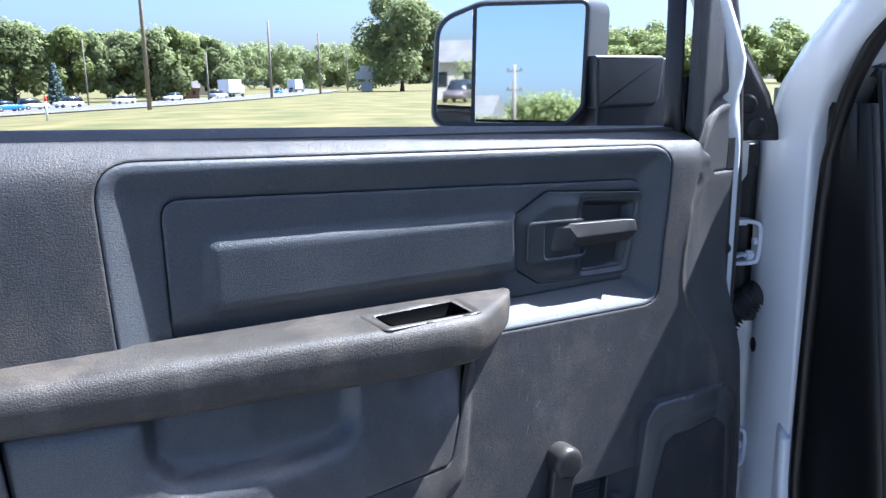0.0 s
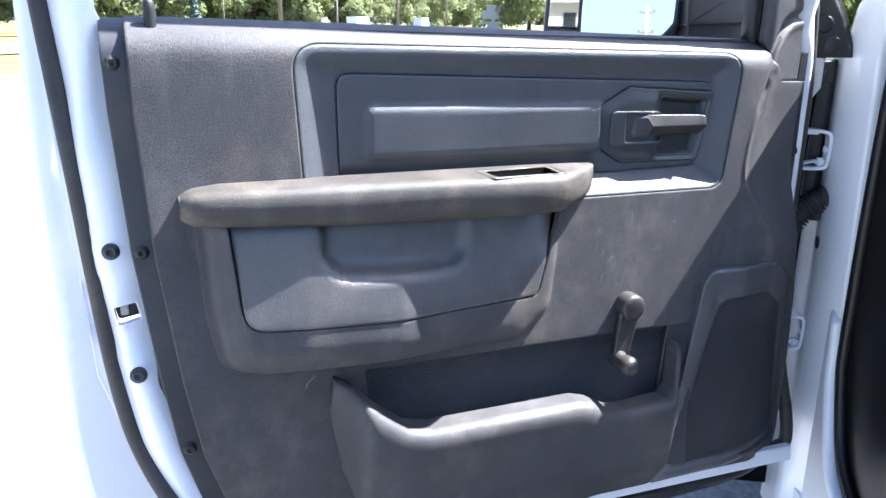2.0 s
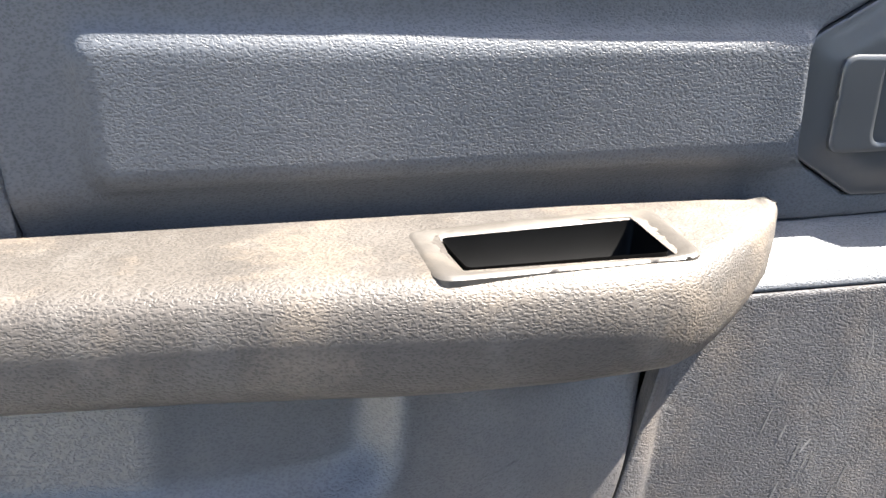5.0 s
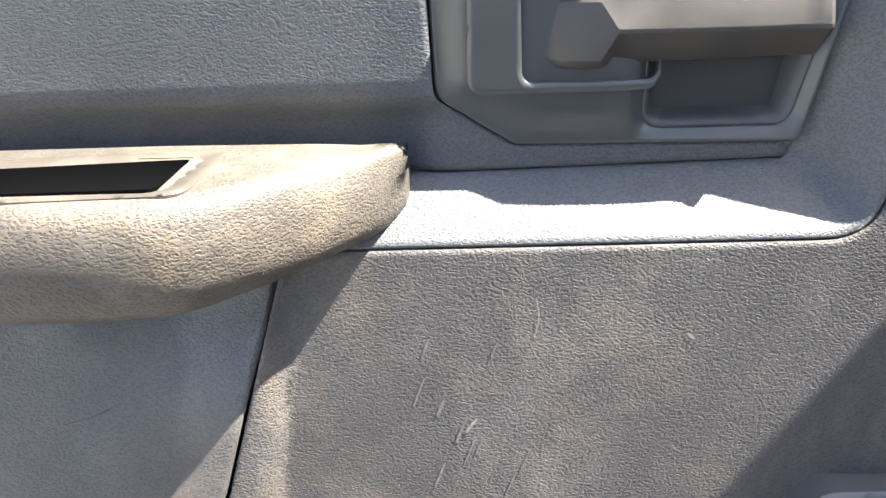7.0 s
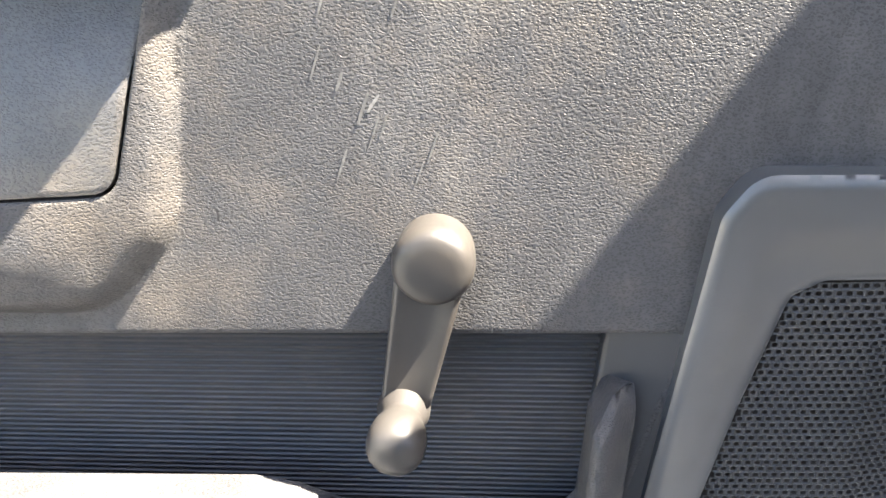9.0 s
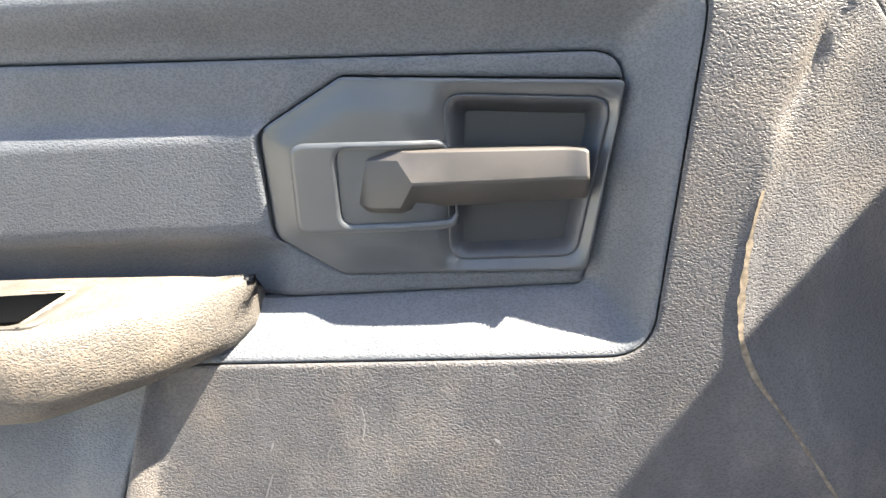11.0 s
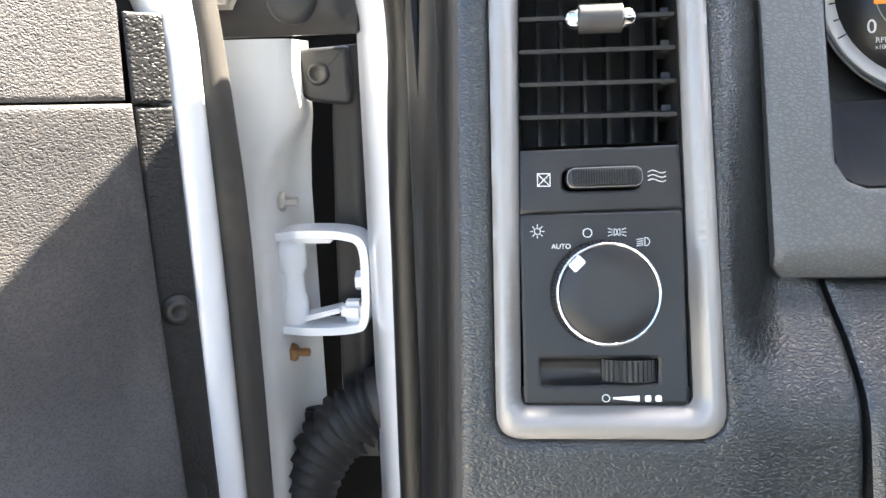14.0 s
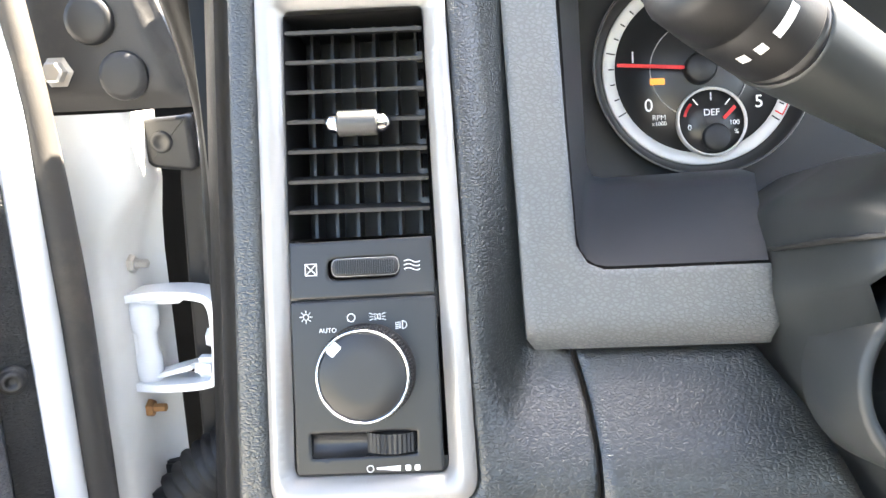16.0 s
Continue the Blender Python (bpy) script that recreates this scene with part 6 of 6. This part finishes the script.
tube("post", [(0, 0, 0), (0, 0, 1.0)], 0.06, WHITE_MARK, marker, n=8)
tube("tip", [(0, 0, 1.0), (0, 0, 1.3)], 0.065, RED_MARK, marker, "orange-red tip", n=8)

# sign and buildings
sign = thing("roadside_sign", Matrix.Translation((-13.1, 145, 0)), "grey stepped roadside sign on a post", "sign")
for x0, x1, z0, z1 in ((-1.0, 1.0, 0, 1.3), (-2.3, 2.3, 1.3, 1.7), (-2.0, 2.0, 2.2, 3.6), (-1.2, 1.2, 3.6, 4.6)):
    box("sign_panel", (x0, -0.2, z0), (x1, 0.2, z1), PRIMED, sign, bevel=0.05)
box("sign_post", (-0.3, -0.15, 0), (0.3, 0.15, 3.0), PRIMED, sign)


def building(name, x, y, w, d, h, mat, label, turn=0):
    b = thing(name, pose(x, y, fall(x), 0, 0, turn), label, "building")
    box("wall", (-w / 2, -d / 2, 0), (w / 2, d / 2, h), mat, b)
    bm = bmesh.new()
    vs = [bm.verts.new(p) for p in ((-w / 2 - 0.4, -d / 2 - 0.4, h), (w / 2 + 0.4, -d / 2 - 0.4, h), (w / 2 + 0.4, d / 2 + 0.4, h), (-w / 2 - 0.4, d / 2 + 0.4, h), (-w / 2 - 0.4, 0, h + d * 0.28), (w / 2 + 0.4, 0, h + d * 0.28))]
    for f in ((0, 1, 5, 4), (2, 3, 4, 5), (0, 4, 3), (1, 2, 5), (0, 3, 2, 1)):
        bm.faces.new([vs[k] for k in f])
    part("roof", bm, ASPHALT, b, "grey shingle roof")
    for k in range(4):
        x0 = -w * 0.4 + k * w * 0.23
        box("window", (x0, -d / 2 - 0.03, h * 0.35), (x0 + w * 0.1, -d / 2 + 0.05, h * 0.75), GLASS_DARK, b)
    return b


BEIGE = material("beige_siding", (0.5, 0.45, 0.38), 0.7, vary=0.1, vary_size=0.5)
BROWN = material("brown_siding", (0.2, 0.12, 0.09), 0.7, vary=0.1, vary_size=0.5)
building("roadside_building", -93, 300, 14, 9, 4.0, BEIGE, "low beige roadside building", 20)
building("roadside_building", -75, 232, 9, 7, 3.0, BROWN, "small brown roadside building", 20)
building("building_behind", -24, -85, 14, 9, 4.0, BEIGE, "beige building across the lot", 180)


# vehicles
def car_paint(name, c):
    return material(name, c, 0.3, coat=0.7, vary=0.03, rough_vary=0.04)


WHITE_CAR, BLUE_CAR, GREY_CAR, SILVER_CAR = (car_paint(n, c) for n, c in (("white_car", (0.75, 0.76, 0.78)), ("blue_car", (0.03, 0.16, 0.5)), ("grey_brown_car", (0.10, 0.085, 0.08)), ("silver_car", (0.4, 0.41, 0.43))))


def car(x, y, heading, mat, label, tall=1.55, cabin=(-1.9, 0.9)):
    c = thing("car", pose(x, y, fall(x) + (0.10 if x < -25 else 0.0), 0, 0, heading), label, "car", "cars on the road")
    rings = []
    for q, z0, z1, w in ((-2.3, 0.45, 0.75, 0.72), (-2.2, 0.3, 0.92, 0.84), (-1.2, 0.26, 0.98, 0.9), (0.8, 0.26, 0.98, 0.9), (1.9, 0.28, 0.88, 0.86), (2.25, 0.36, 0.72, 0.76)):
        rings.append([(a * w, q, z) for a, z in ((-0.96, z0), (-1, z0 + 0.15), (-1, z1 - 0.12), (-0.9, z1), (0.9, z1), (1, z1 - 0.12), (1, z0 + 0.15), (0.96, z0))])
    loft("body", rings, mat, c)
    a, b = cabin
    rings = []
    for q, z1, w in ((a, 1.0, 0.8), (a + 0.25, tall - 0.08, 0.68), (a + 0.7, tall, 0.66), (b - 1.0, tall, 0.66), (b - 0.6, tall - 0.1, 0.68), (b, 1.0, 0.8)):
        rings.append([(-0.82, q, 0.95), (-w, q, z1), (w, q, z1), (0.82, q, 0.95)])
    loft("cabin_glass", rings, GLASS_DARK, c, "dark tinted windows")
    box("roof", (-0.63, a + 0.5, tall - 0.03), (0.63, b - 0.9, tall + 0.02), mat, c, bevel=0.02)
    for sx in (-0.82, 0.82):
        for sy in (-1.4, 1.4):
            m = Matrix.Translation((sx, sy, 0.33)) @ Matrix.Rotation(math.pi / 2, 4, "Y")
            w = turned("wheel", [(0.05, -0.11), (0.31, -0.11), (0.33, -0.08), (0.33, 0.08), (0.31, 0.11), (0.2, 0.11), (0.19, 0.08), (0.02, 0.09)], RUBBER, c, m=m, n=18)
            turned("rim", [(0.19, 0.085), (0.17, 0.10), (0.05, 0.105), (0.01, 0.105)], STEEL, w, m=m, n=14)
    for sx in (-0.62, 0.62):
        box("headlight", (sx - 0.14, 2.16, 0.6), (sx + 0.14, 2.235, 0.72), CHROME, c)
        box("tail_light", (sx - 0.1, -2.29, 0.65), (sx + 0.1, -2.2, 0.82), RED_MARK, c)
    return c


car(-63.9, 117, -33, BLUE_CAR, "bright blue car on the highway")
car(-62.5, 122, -33, SILVER_CAR, "silver sport utility vehicle on the highway", 1.75, (-2.2, 0.9))
car(-59.1, 126, 147, WHITE_CAR, "white sport utility vehicle on the highway", 1.75, (-2.2, 0.9))
car(-58.3, 146, 150, WHITE_CAR, "white car on the highway")
car(-53.8, 160, 165, WHITE_CAR, "white car farther along the highway")
car(-42.0, 151, -15, SILVER_CAR, "silver car on the highway")
car(-47.5, 258, 0, GREY_CAR, "dark car far along the highway")
car(-51, 252, 180, BLUE_CAR, "blue car far along the highway", 1.7)
car(-14.7, -58, 0, GREY_CAR, "grey-brown sport utility vehicle parked behind the truck", 1.75, (-2.2, 0.9))
for x, y, s, lab in ((-43.2, 166, 1.0, "white box truck on the highway"), (-47.0, 262, 1.15, "large white trailer truck far along the highway")):
    v = thing("box_truck", pose(x, y, fall(x) + 0.1, 0, 0, -8), lab, "truck", "trucks on the road")
    box("cargo_box", (-1.2 * s, -4.5 * s, 1.0), (1.2 * s, 2.0 * s, 3.6 * s), WHITE_CAR, v, bevel=0.05)
    box("cab", (-1.1 * s, 2.1 * s, 0.6), (1.1 * s, 3.9 * s, 2.5 * s), WHITE_CAR if s == 1 else BLUE_CAR, v, bevel=0.15)
    box("windshield", (-0.95 * s, 3.86 * s, 1.5 * s), (0.95 * s, 3.93 * s, 2.25 * s), GLASS_DARK, v)
    for sx in (-1.0, 1.0):
        for sy in (-3.2, 3.0):
            turned("wheel", [(0.1, -0.14), (0.45, -0.14), (0.48, 0), (0.45, 0.14), (0.1, 0.14)], RUBBER, v, m=Matrix.Translation((sx * s, sy * s, 0.48)) @ Matrix.Rotation(math.pi / 2, 4, "Y"), n=16)
